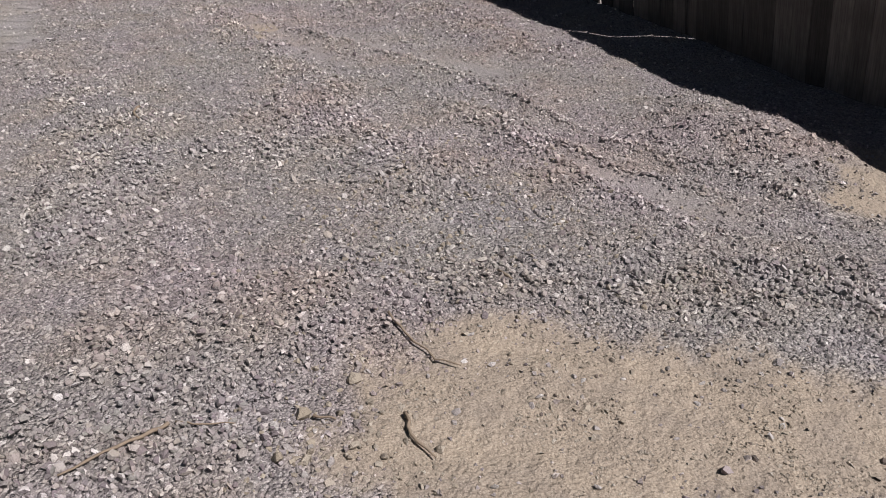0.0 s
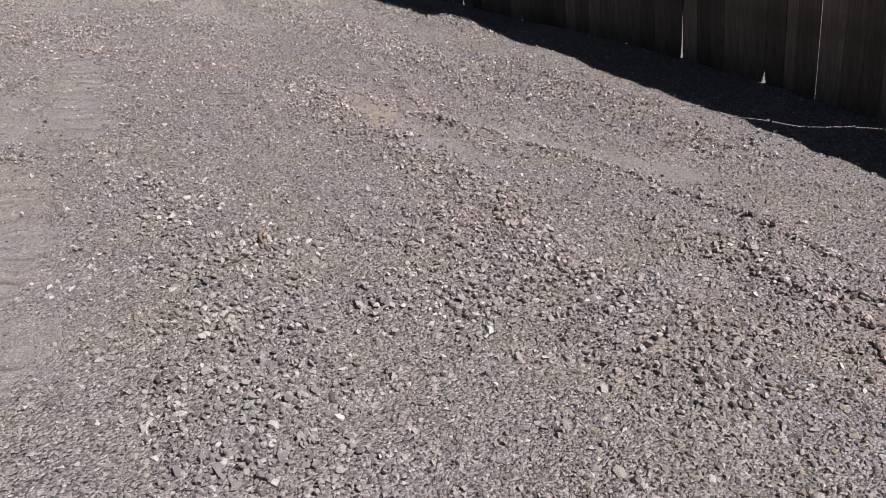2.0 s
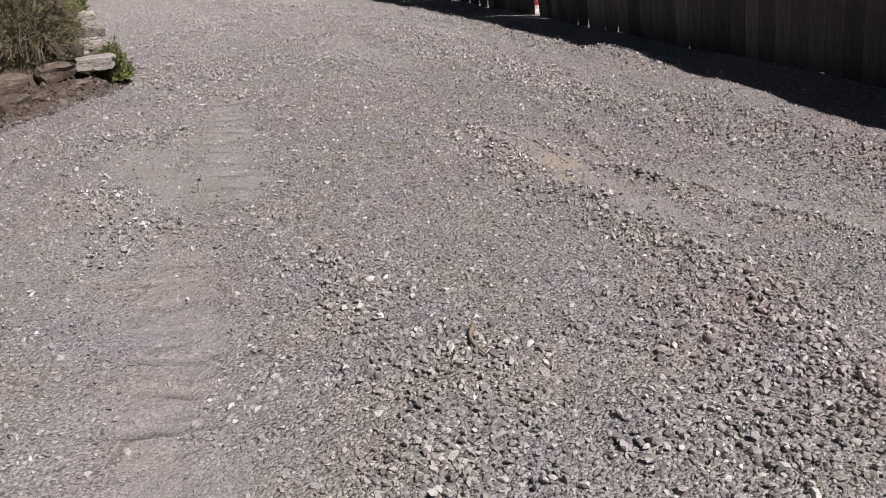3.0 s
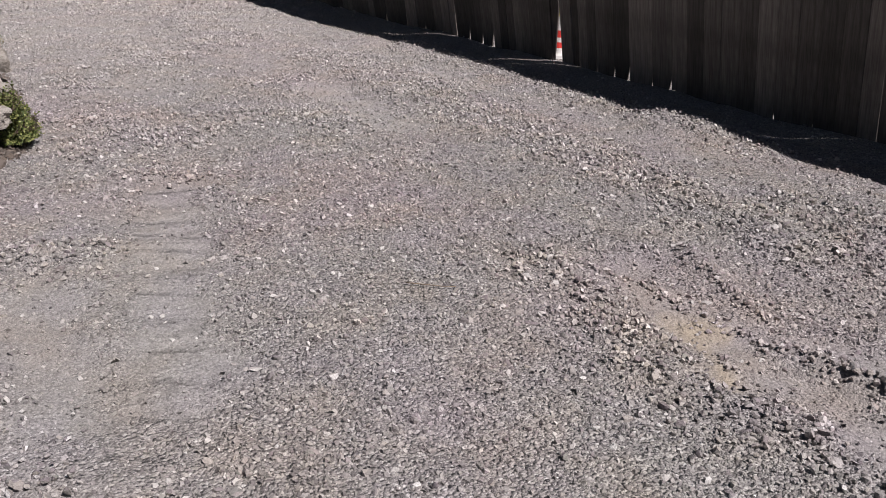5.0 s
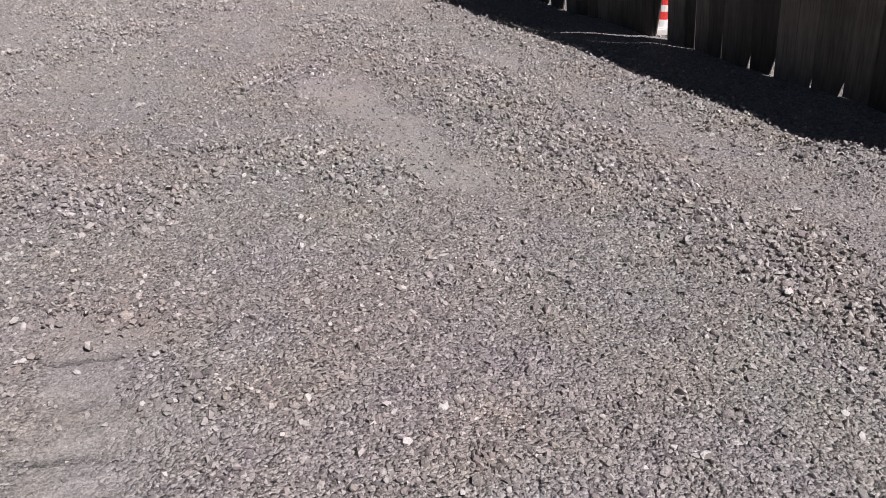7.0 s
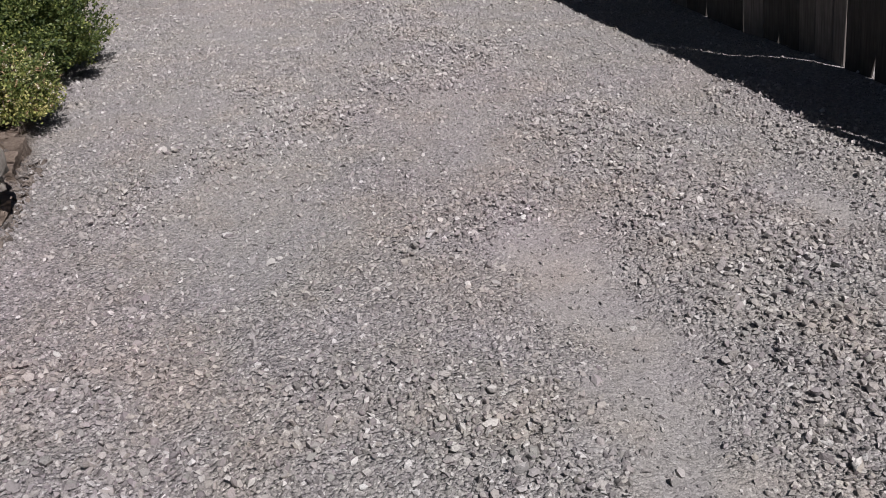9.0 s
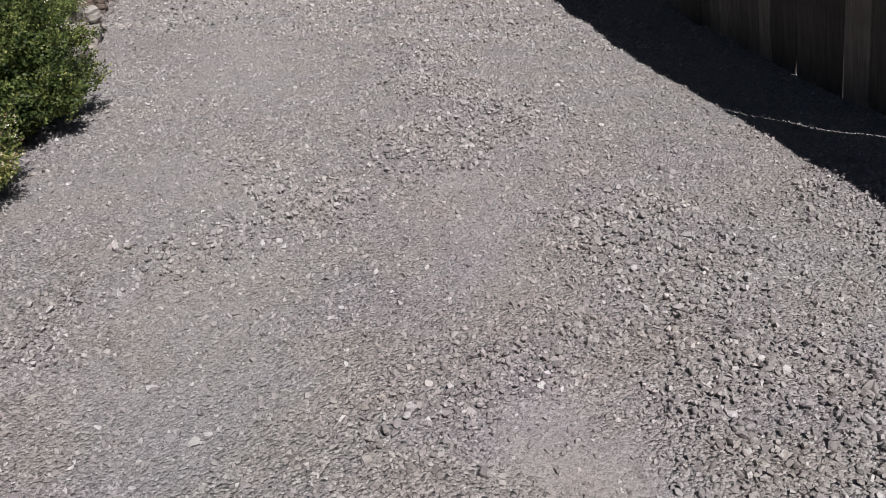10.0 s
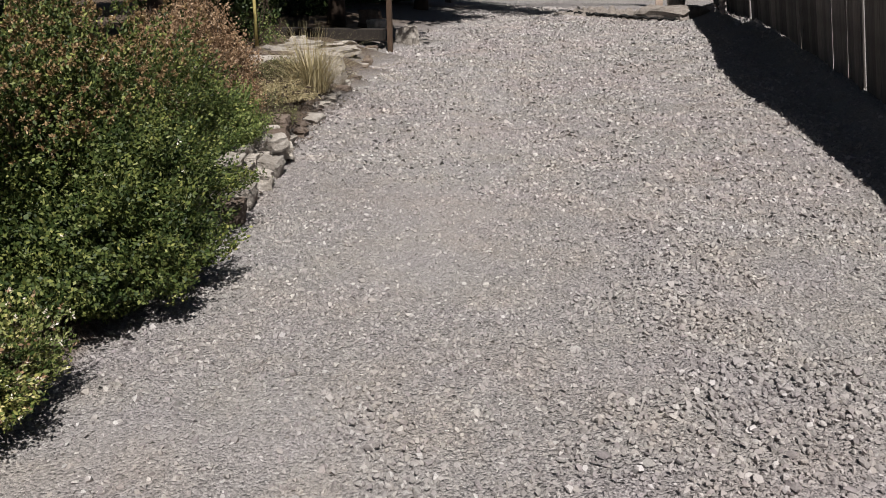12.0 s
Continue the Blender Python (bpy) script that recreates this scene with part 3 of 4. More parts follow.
def shrub(name, centre, radii, turn, twigs, count, size, material, label, seed, spread=0.09, inner=0.62, tops=(), sprays=26, tight=0.3, low=0.9, skirt=0.03, lumps=0.26, box=2.0, swell=1.5, narrow=0.26, twiglets=5, core=0, feather=False, stem=None):
    """A mounded bush: limbs, leaf sprays gathered in lumps, and heads of flower or seed strewn on it."""
    rng = np.random.RandomState(seed)
    root = tagged(new(name), label, "shrub")
    x0, y0 = centre
    z0 = float(height(x0, y0))
    root.matrix_basis = pose(x0, y0, z0, 0, 0, turn)
    # lumps: each spray of twigs gathers round one limb's end
    lump = rng.normal(0, 1, (sprays, 3))
    lump[:, 2] = np.abs(lump[:, 2]) * low
    lump /= np.linalg.norm(lump, axis=1, keepdims=True)
    which = rng.randint(0, sprays, twigs)
    d = lump[which] * 1.0 + rng.normal(0, tight, (twigs, 3))
    d[:, 2] = np.abs(d[:, 2])
    d /= np.linalg.norm(d, axis=1, keepdims=True)
    d = d / ((np.abs(d) ** box).sum(1, keepdims=True) ** (1 / box))
    close = (d * lump[which]).sum(1) / np.linalg.norm(d, axis=1)
    reach = (1 - lumps + lumps * rng.uniform(0, 1, sprays))[which] - swell * (1 - close)
    r = reach * rng.uniform(inner, 1.03, twigs) ** 0.5
    tips = d * r[:, None] * np.array(radii)
    rim = np.hypot(tips[:, 0] / radii[0], tips[:, 1] / radii[1])
    tips[:, 2] = np.maximum(tips[:, 2], 0.03 + (skirt - 0.03) * smooth(0.45, 0.85, rim) * rng.uniform(0.75, 1.4, twigs))
    grow = d * 0.8 + lump[which] * 0.3 + np.array((0, 0, 0.35)) + rng.normal(0, 0.25, (twigs, 3))
    grow /= np.linalg.norm(grow, axis=1, keepdims=True)
    face = lump[which] * 0.6 + d * 0.4 + np.array((0, 0, 0.45))
    co, faces = leaves(rng, tips, grow, count, size, spread, narrow, feather, face if feather else None)
    co[:, 2] = np.maximum(co[:, 2], 0.004)
    tagged(soup("foliage", co, faces, material, root), kind="stuff")
    if core:
        way = rng.normal(0, 1, (core, 3))
        way[:, 2] = np.abs(way[:, 2])
        way /= np.linalg.norm(way, axis=1, keepdims=True)
        inside = way * rng.uniform(0.25, 0.78, (core, 1)) * np.array(radii)
        inside[:, 2] = np.maximum(inside[:, 2], skirt)
        c, f = leaves(rng, inside, way, 16, size * 1.15, spread, 0.34)
        tagged(soup("inner_foliage", c, f, material, root), kind="stuff")
    for title, mat, many, big, low in tops:
        up = np.where(d[:, 2] > low)[0]
        pick = rng.choice(up, many)
        c, f = leaves(rng, tips[pick] * 1.02, grow[pick], 5, big, big * 0.9)
        tagged(soup(title, c, f, mat, root), kind="stuff")
    paths = []
    for n in range(sprays):
        tip = lump[n] * np.array(radii) * (0.62 if core else 0.86)
        tip[2] = max(tip[2], 0.05 + 0.8 * skirt)
        foot = np.array((rng.normal(0, 0.06), rng.normal(0, 0.06), -0.03))
        mid = (foot + tip) / 2 + np.array((0, 0, 0.12 * radii[2]))
        thick = min(1.0, radii[0])
        paths.append([(foot, 0.016 * thick), (mid, 0.009 * thick), (tip, 0.003 * thick)])
        for m in range(twiglets):
            end = tip * rng.uniform(0.75, 0.97) + rng.normal(0, 0.08, 3) * np.array(radii)
            end[2] = max(end[2], 0.04 + skirt)
            paths.append([(mid * 0.4 + tip * 0.6, 0.004), ((mid + end) / 2 + 0.02, 0.003), (end, 0.0012)])
    mesh_object("stem", *tubes(paths), stem or BARK, root)
    return root


def grass_tuft(x, y, blades, long, seed):
    rng = np.random.RandomState(seed)
    root = tagged(new("grass_tuft"), "straw-coloured ornamental grass tuft arching over pale stones", "ornamental grass")
    root.location = (x, y, float(height(x, y)))
    a, t = rng.uniform(0, 6.283, blades), np.abs(rng.normal(0, 0.95, blades)).clip(0, 1.6)
    L = long * rng.uniform(0.5, 1.1, blades)
    out = np.stack([np.cos(a), np.sin(a), 0 * a], -1)
    wide = np.stack([-np.sin(a), np.cos(a), 0 * a], -1) * 0.003
    foot = out * rng.uniform(0, 0.2, (blades, 1))
    rows = []
    for k, f in enumerate((0, 0.35, 0.7, 1.0)):
        p = foot + out * (L * t * f * (0.4 + 0.8 * f))[:, None] + np.array((0, 0, 1)) * (L * f * (1 - 0.45 * t * f))[:, None]
        p[:, 2] = np.maximum(p[:, 2], 0.005)
        rows += [p - wide * (1.05 - f), p + wide * (1.05 - f)]
    co = np.stack(rows, 1).reshape(-1, 3)
    i = np.arange(blades)[:, None] * 8
    faces = np.concatenate([i + np.array((0, 1, 3, 2)) + 2 * k for k in range(3)], 0)
    tagged(soup("grass", co, faces, STRAW, root), kind="stuff")
    return root


def tree(x, y, tall, crown, lift, seed, shift=(0, 0)):
    rng = np.random.RandomState(seed)
    root = tagged(new("tree"), "dark-barked garden tree shading the end of the driveway", "tree", group="trees at the gate")
    root.location = (x, y, float(height(x, y)))
    top = np.array((rng.normal(0, 0.2), rng.normal(0, 0.2), tall))
    trunk = [(np.array((0, 0, -0.05)), 0.16), (np.array((0.03, 0.02, 0.4)), 0.12), (top * 0.5 + np.array((0.1, -0.05, 0)), 0.1), (top, 0.05)]
    mesh_object("trunk", *tubes([trunk], 9), BARK, root, True)
    ends, limbs = [], []
    for n in range(22):
        d = rng.normal(0, 1, 3)
        d[2] = abs(d[2]) * 0.6
        d /= np.linalg.norm(d)
        end = np.array((*shift, lift)) + d * crown * rng.uniform(0.55, 0.95) * np.array((1, 1, 0.75))
        start = top * rng.uniform(0.6, 0.98)
        limbs.append([(start, 0.045), ((start + end) / 2 + np.array((0, 0, 0.15)), 0.028), (end, 0.008)])
        ends.append(end)
    mesh_object("limb_frame", *tubes(limbs, 6), BARK, root, True)
    ends = np.array(ends)
    n = 2600
    tips = ends[rng.randint(0, len(ends), n)] + rng.normal(0, 0.3, (n, 3)) * crown / 2.2
    dirs = rng.normal(0, 1, (n, 3))
    dirs /= np.linalg.norm(dirs, axis=1, keepdims=True)
    co, faces = leaves(rng, tips, dirs, 7, 0.19, 0.3)
    tagged(soup("crown", co, faces, LEAF_TREE, root), kind="stuff")
    return root


shrub("evergreen_shrub", (-5.78, 4.92), (1.13, 1.64, 1.26), 35, 7600, 21, 0.0205, LEAF_DARK, "dense dark green evergreen shrub overhanging the gravel", 3,
      tops=(("seed", SEED, 13000, 0.0155, 0.6), ("blossom", PETAL, 130, 0.014, 0.2)), sprays=170, tight=0.1, spread=0.15, inner=0.66, low=0.62, skirt=0.08, lumps=0.3, box=2.7, swell=9.0, narrow=0.28, twiglets=1, core=2600, feather=True)
shrub("evergreen_shrub", (-5.0, 4.86), (0.6, 0.76, 0.7), 30, 2200, 21, 0.0205, LEAF_DARK, "low spreading evergreen shrub leaning out over the gravel", 33, sprays=46,
      tight=0.12, spread=0.14, inner=0.6, low=0.75, skirt=0.15, lumps=0.33, box=2.4, swell=3.0, narrow=0.28, twiglets=1, core=1500, feather=True)
shrub("flowering_bush", (-4.4, 3.9), (0.4, 0.45, 0.5), 30, 1700, 17, 0.0155, LEAF_LIGHT, "small yellow-green bush with pale flowers at the stones", 5, skirt=0.04, lumps=0.5, tight=0.2, swell=3.0, twiglets=2,
      spread=0.11, narrow=0.28, tops=(("blossom", PETAL, 300, 0.011, 0.1), ("withered_bloom", LEAF_RUST, 240, 0.018, 0.1)), sprays=30, core=500, feather=True)
shrub("flowering_bush", (-4.97, 3.74), (0.38, 0.38, 0.82), 30, 1500, 17, 0.0155, LEAF_LIGHT, "taller yellow-green bush with withered rusty blooms", 25, lumps=0.4,
      spread=0.12, narrow=0.28, tops=(("blossom", PETAL, 120, 0.011, 0.1), ("withered_bloom", LEAF_RUST, 600, 0.02, 0.1)), sprays=30, core=400, feather=True)
shrub("lime_bush", (-6.27, 6.5), (0.4, 0.5, 0.66), 30, 1200, 18, 0.0205, LEAF_LIME, "bright lime green bush beside the evergreen shrub", 6, spread=0.13, skirt=0.2, core=300, feather=True)
shrub("rusty_shrub", (-8.0, 7.35), (0.68, 0.85, 0.97), 30, 2600, 13, 0.024, LEAF_RUST, "rusty brown shrub with dried flower heads", 7, tops=(("blossom", PETAL, 90, 0.016, 0.2),))
shrub("rusty_shrub", (-7.1, 7.05), (0.56, 0.7, 1.08), 30, 3000, 13, 0.02, LEAF_RUST, "rusty brown shrub standing behind the evergreen", 8)
shrub("dry_shrub", (-3.86, 1.66), (0.64, 0.9, 0.9), 30, 3000, 8, 0.017, LEAF_DRY, "twiggy half-dead olive brown shrub on the stone bed", 9, spread=0.13, inner=0.2, sprays=130, low=0.75, twiglets=9, swell=0.5, feather=True, stem=DEAD_TWIG)
shrub("small_bush", (-3.14, 1.55), (0.21, 0.25, 0.36), 20, 620, 15, 0.018, LEAF_OLIVE, "small olive green bush at the foot of the stones", 10, spread=0.08, feather=True)
shrub("dry_groundcover", (-6.75, 7.15), (0.38, 0.85, 0.28), 28, 1300, 11, 0.018, LEAF_DRY, "dry olive ground cover spilling over the bed edge", 12, spread=0.06)
shrub("dry_groundcover", (-7.4, 8.1), (0.42, 0.5, 0.2), 28, 900, 11, 0.018, STRAW, "straw-dry ground cover round the grass tuft", 17, spread=0.06)
shrub("dry_groundcover", (-8.25, 8.75), (0.5, 0.6, 0.24), 28, 900, 11, 0.02, LEAF_DRY, "dry brownish ground cover behind the grass tuft", 19, spread=0.06)
shrub("twiggy_shrub", (-10.2, 10.4), (0.5, 0.6, 0.95), 20, 130, 9, 0.03, LEAF_LIME, "sparse green shrub with bare twigs before the hedge", 18, spread=0.2, inner=0.1, sprays=14)
# dark hedges added to fill what is only deep shade behind the bed
shrub("shade_hedge", (-11.3, 10.6), (1.2, 1.7, 1.5), 25, 2400, 9, 0.06, LEAF_TREE, "dark hedge added to fill the deep shade of the trees", 13, spread=0.2)
shrub("shade_hedge", (-13.4, 13.6), (1.6, 2.4, 1.7), 20, 2600, 9, 0.08, LEAF_TREE, "dark hedge added to fill the deep shade of the trees", 14, spread=0.25)
shrub("shade_hedge", (-11.9, 8.1), (1.1, 1.6, 1.1), 25, 1500, 9, 0.05, LEAF_TREE, "dark hedge added to fill the shade under the garden trees", 26, spread=0.2)
shrub("shade_hedge", (-13.9, 17.0), (1.3, 2.0, 1.8), 20, 2200, 9, 0.08, LEAF_TREE, "dark hedge added to fill the shade beside the gate", 27, spread=0.25)
grass_tuft(-7.55, 8.7, 700, 0.7, 2)
for tx, ty, ta, cr, li, sd, off in ((-10.9, 12.7, 3.4, 2.3, 3.5, 1, (1.0, -0.6)), (-11.9, 16.2, 3.6, 2.6, 3.8, 2, (1.4, -0.6)), (-14.2, 11.6, 3.8, 2.6, 4.0, 3, (0, 0)),
                                    (-10.7, 9.3, 3.2, 1.9, 3.5, 4, (0, 0)), (-10.1, 6.7, 3.3, 2.2, 3.6, 5, (0.5, -0.3))):
    tree(tx, ty, ta, cr, li, sd, off)


# ---------------------------------------------------------------- bed edging and far end
def rough_block(name, size, material, parent, seed, jitter=0.12):
    rnd = random.Random(seed)
    bm = bmesh.new()
    bmesh.ops.create_cube(bm, size=1)
    bmesh.ops.subdivide_edges(bm, edges=bm.edges[:], cuts=3, use_grid_fill=True)
    for v in bm.verts:
        n = noise.noise_vector(v.co * 1.7 + Vector((seed * 3.1, seed, 0)))
        v.co = v.co * (1 - 0.1 * (v.co.length / 0.87) ** 3) + n * jitter * 1.25
        v.co += noise.noise_vector(v.co * 4.0 + Vector((seed, seed * 1.7, 4))) * 0.1 + Vector([rnd.uniform(-0.035, 0.035) for _ in range(3)])
        v.co = Vector([a * b for a, b in zip(v.co, size)])
    ob = part(name, bm, material, parent)
    ob.data.polygons.foreach_set("use_smooth", [True] * len(ob.data.polygons))
    ob.data.set_sharp_from_angle(angle=radians(26))
    return ob


def edging():
    rnd = random.Random(6)
    root = tagged(new("stone_edging"), "low dry-laid edging of pale and brown stones along the bed", "edging", kind="structure")
    s, n, total = length(BED[:3]) + 0.1, 0, length(BED[:-1]) - 0.4
    while s < total:
        long = rnd.uniform(0.14, 0.3)
        x, y, dx, dy = along(BED, s + long / 2)
        if 3.15 < y < 4:
            long *= 0.55
        wall = 2.4 < y < 3.95 or 5.6 < y < 7.4
        off = 0.2 if y < 1.7 else 0.1
        if 3.95 < y < 5.5 or 1.3 < y < 2.25:
            s += long
            continue
        for row in range((3 if y > 5 else 2) if wall and not 3.15 < y < 4 else 1):
            h = rnd.uniform(0.07, 0.095) if wall else rnd.uniform(0.09, 0.15) if y < 6 else rnd.uniform(0.05, 0.1)
            pale = not 3.15 < y < 4 and (wall and rnd.random() < 0.8 or rnd.random() < 0.6 and y > 1.7)
            b = rough_block("stone", (long * 0.98, rnd.uniform(0.15, 0.22) * (0.6 if 3.15 < y < 4 else 1.0), h * 1.1), BLOCK if pale else ROCK, root, n, 0.07 if 3.15 < y < 4 else 0.12)
            z = float(height(x + dy * 0.02, y - dx * 0.02)) + h * 0.35 + row * 0.075
            o = off + 0.02 * row + rnd.uniform(-0.03, 0.03)
            b.matrix_basis = Matrix.Translation((x - dy * o, y + dx * o, z)) @ pose(0, 0, 0, rnd.uniform(-5, 5), rnd.uniform(-4, 4), math.degrees(math.atan2(dy, dx)) + rnd.uniform(-9, 9))
            n += 1
        s += long + rnd.uniform(0.0, 0.05)
    # pale slabs and stones lying on the edge
    for x, y, a, b, h, up, turn, m in ((-3.17, 1.33, 0.27, 0.16, 0.09, 0.12, 20, BLOCK), (-3.75, 2.98, 0.2, 0.17, 0.13, 0.17, 30, BLOCK), (-3.8, 3.05, 0.16, 0.13, 0.1, 0.27, 10, BLOCK), (-3.4, 1.12, 0.24, 0.18, 0.1, 0.09, 40, ROCK), (-3.6, 0.78, 0.3, 0.18, 0.1, 0.06, 35, ROCK),
                                       (-6.3, 6.95, 0.3, 0.22, 0.16, 0.06, 50, ROCK), (-5.93, 6.62, 0.22, 0.15, 0.12, 0.06, 120, BLOCK), (-6.08, 6.8, 0.19, 0.14, 0.1, 0.16, 95, BLOCK), (-6.16, 6.98, 0.16, 0.13, 0.1, 0.08, 140, BLOCK), (-5.75, 6.4, 0.15, 0.12, 0.1, 0.05, 135, BLOCK), (-5.56, 6.06, 0.2, 0.14, 0.12, 0.06, 125, BLOCK), (-5.38, 5.82, 0.18, 0.15, 0.12, 0.05, 120, ROCK)):
        o = rough_block("stone", (a, b, h), m, root, n)
        o.matrix_basis = pose(x, y, float(height(x, y)) + up, 4, -3, turn)
        n += 1
    return root


edging()


def flagstones():
    root = tagged(new("flagstones"), "pale broken flagstones laid at the corner of the bed", "paving", kind="structure")
    rnd = random.Random(2)
    for n in range(26):
        f, w = rnd.random(), rnd.random()
        x, y = -8.0 - 1.25 * f - 0.75 * w, 9.2 + 2.1 * f - 0.35 * w
        o = rough_block("stone", (rnd.uniform(0.2, 0.55), rnd.uniform(0.16, 0.36), rnd.uniform(0.06, 0.12)), BLOCK if rnd.random() < 0.8 else ROCK, root, 60 + n, 0.14)
        o.matrix_basis = pose(x, y, float(height(x, y)) + 0.02, rnd.uniform(-7, 7), rnd.uniform(-7, 7), 30 + rnd.uniform(-40, 40))
    o = rough_block("stone", (0.34, 0.14, 0.34), BLOCK, root, 75, 0.1)
    o.matrix_basis = pose(-7.95, 9.35, float(height(-7.95, 9.35)) + 0.12, 6, 4, 30)


flagstones()


def box(name, size, material, parent, m, bevel=0.006, label=""):
    bm = bmesh.new()
    bmesh.ops.create_cube(bm, size=1, matrix=Matrix.Diagonal((*size, 1)))
    if bevel:
        bmesh.ops.bevel(bm, geom=bm.edges[:], offset=bevel, segments=1, affect="EDGES")
    o = part(name, bm, material, parent, label)
    o.matrix_basis = m
    return o


def far_end():
    post = box("wooden_post", (0.065, 0.065, 1.7), POST_WOOD, None, pose(-9.08, 11.78, float(height(-9.08, 11.78)) + 0.83, 0, 0, 20))
    tagged(post, "square brown wooden post at the end of the bed", "post")
    beam = box("timber_sleeper", (1.6, 0.14, 0.16), TIMBER, None, pose(-9.95, 11.55, float(height(-9.9, 11.5)) + 0.05, 0, 0, 18), 0.01)
    tagged(beam, "weathered timber sleeper bordering the bed", "sleeper")
    for n, (x, y, w, h) in enumerate(((-9.3, 12.45, 0.26, 0.3), (-10.4, 12.9, 0.34, 0.3), (-10.0, 12.6, 0.26, 0.24))):
        o = rough_block("boulder", (w, w * 0.8, h), BLOCK if n != 1 else ROCK, None, 80 + n, 0.14)
        o.matrix_basis = pose(x, y, float(height(x, y)) + h * 0.35, 0, 0, 40 * n)
        tagged(o, "rough pale boulder in the shade of the trees", "boulder", "boulders by the post")
    stake = mesh_object("garden_cane", *tubes([[(np.array((0, 0, -0.02)), 0.022), (np.array((0.02, 0, 0.5)), 0.02), (np.array((0, 0.02, 0.86)), 0.018)]], 8), STAKE, None, True)
    stake.location = (-9.95, 10.2, float(height(-9.95, 10.2)))
    tagged(stake, "yellow cane standing upright before the dark hedge", "cane")
    u, v = np.meshgrid(np.linspace(-0.12, 0.12, 14), np.linspace(0, 0.62, 26))
    gy = 0.05 * waves(u, v, 0.16, 41) + 0.03 * waves(u, v, 0.08, 42)
    gx = u * (0.55 + 0.45 * np.sin(v * 9 + 1)) + 0.04 * waves(v, u, 0.3, 43)
    i = np.arange(14 * 26).reshape(26, 14)
    rag = soup("rag", np.stack([gx, gy, v], -1).reshape(-1, 3), np.stack([i[:-1, :-1], i[:-1, 1:], i[1:, 1:], i[1:, :-1]], -1).reshape(-1, 4), RAG, smooth=True)
    rag.matrix_basis = pose(-6.28, 16.95, float(height(-6.28, 16.95)) + 0.02, 0, 0, 117)
    m = rag.modifiers.new("cloth", "SOLIDIFY")
    m.thickness = 0.006
    tagged(rag, "pale crumpled rag hanging on the dark fence", "rag")
    # the gate across the driveway
    a, b = Vector((-12.95, 19.1)), Vector((-8.75, 20.5))
    d = (b - a).normalized()
    turn = math.degrees(math.atan2(d.y, d.x))
    z = 0.3
    mid = (a + b) / 2
    gate = tagged(new("metal_gate"), "grey-brown metal bar gate closing the driveway", "gate")
    gate.matrix_basis = pose(mid.x, mid.y, z, 0, 0, turn)
    wide = (b - a).length
    for zz, hh in ((0.12, 0.05), (0.95, 0.04), (1.42, 0.05)):
        box("rail", (wide, 0.04, hh), GATE_METAL, gate, pose(0, 0, zz))
    bars = int(wide / 0.125)
    for n in range(bars + 1):
        box("bar", (0.016, 0.016, 1.3), GATE_METAL, gate, pose(-wide / 2 + n * wide / bars, 0, 0.77), 0)
    for n, (x, y) in enumerate(((-8.6, 20.1), (-13.2, 19.0))):
        p = box("gate_post", (0.15, 0.15, 1.7), GATE_WOOD, None, pose(x, y, z + 0.8, 0, 0, turn), 0.012)
        tagged(p, "square pale weathered wooden gate post", "gate post", "gate posts")
    foot = rough_block("concrete_footing", (0.8, 0.75, 0.26), CONCRETE, None, 91, 0.16)
    foot.matrix_basis = pose(-7.2, 17.15, float(height(-7.2, 17.15)) + 0.08, 0, 0, -12)
    tagged(foot, "broken concrete footing beside the gate post", "footing")
    pier = rough_block("stone_pier", (0.32, 0.34, 1.2), CONCRETE, None, 92, 0.12)
    pier.matrix_basis = pose(-7.62, 18.4, float(height(-7.62, 18.4)) + 0.5, 0, 0, 15)
    tagged(pier, "rough pale stone pier between gate and fence", "pier")
    # lip of earth and gravel before the gate, in low wavy ridges
    u, v = np.meshgrid(np.linspace(0, 1, 130), np.linspace(0, 1, 26))
    x, y = -9.75 + 2.25 * u + 0.35 * v, 17.35 - 0.75 * u + 1.05 * v
    crease = np.abs(np.sin(u * 44 + 5 * v + 1.3 * waves(u, v, 0.35, 51)))
    z = height(x, y) + np.sin(np.pi * v) ** 0.5 * (0.02 + 0.15 * crease ** 0.6 * (0.6 + 0.4 * waves(u, v, 0.2, 52))) * np.sin(np.pi * u) ** 0.3 - 0.012
    i = np.arange(130 * 26).reshape(26, 130)
    lip = soup("earth_lip", np.stack([x, y, z], -1).reshape(-1, 3), np.stack([i[:-1, :-1], i[:-1, 1:], i[1:, 1:], i[1:, :-1]], -1).reshape(-1, 4), CONCRETE, smooth=True)
    tagged(lip, "lip of pale earth in wavy ridges", "earth", kind="structure")
    # seven thin black tubes laid in waves across the lip
    for n in range(7):
        start = np.array((-9.35 + 0.26 * n, 17.42 - 0.1 * n))
        pts = []
        for k in range(15):
            p = start + np.array((0.46, -0.2)) * k / 7 + np.array((0.1, 0.25)) * 0.16 * math.sin(k * 1.25 + n * 0.8)
            pts.append((np.array((p[0], p[1], float(height(p[0], p[1])) + 0.055 + 0.02 * math.sin(k * 1.9 + n))), 0.016))
        tagged(mesh_object("hose", *tubes([pts], 7), BLACK_TUBE, None, True), "thin black tube lying in loose waves before the gate", "hose", "hoses before the gate")
    marker = tagged(new("marker_post"), "orange marker post with a lime band behind the gate", "marker post")
    marker.location = (-8.36, 20.55, 0.28)
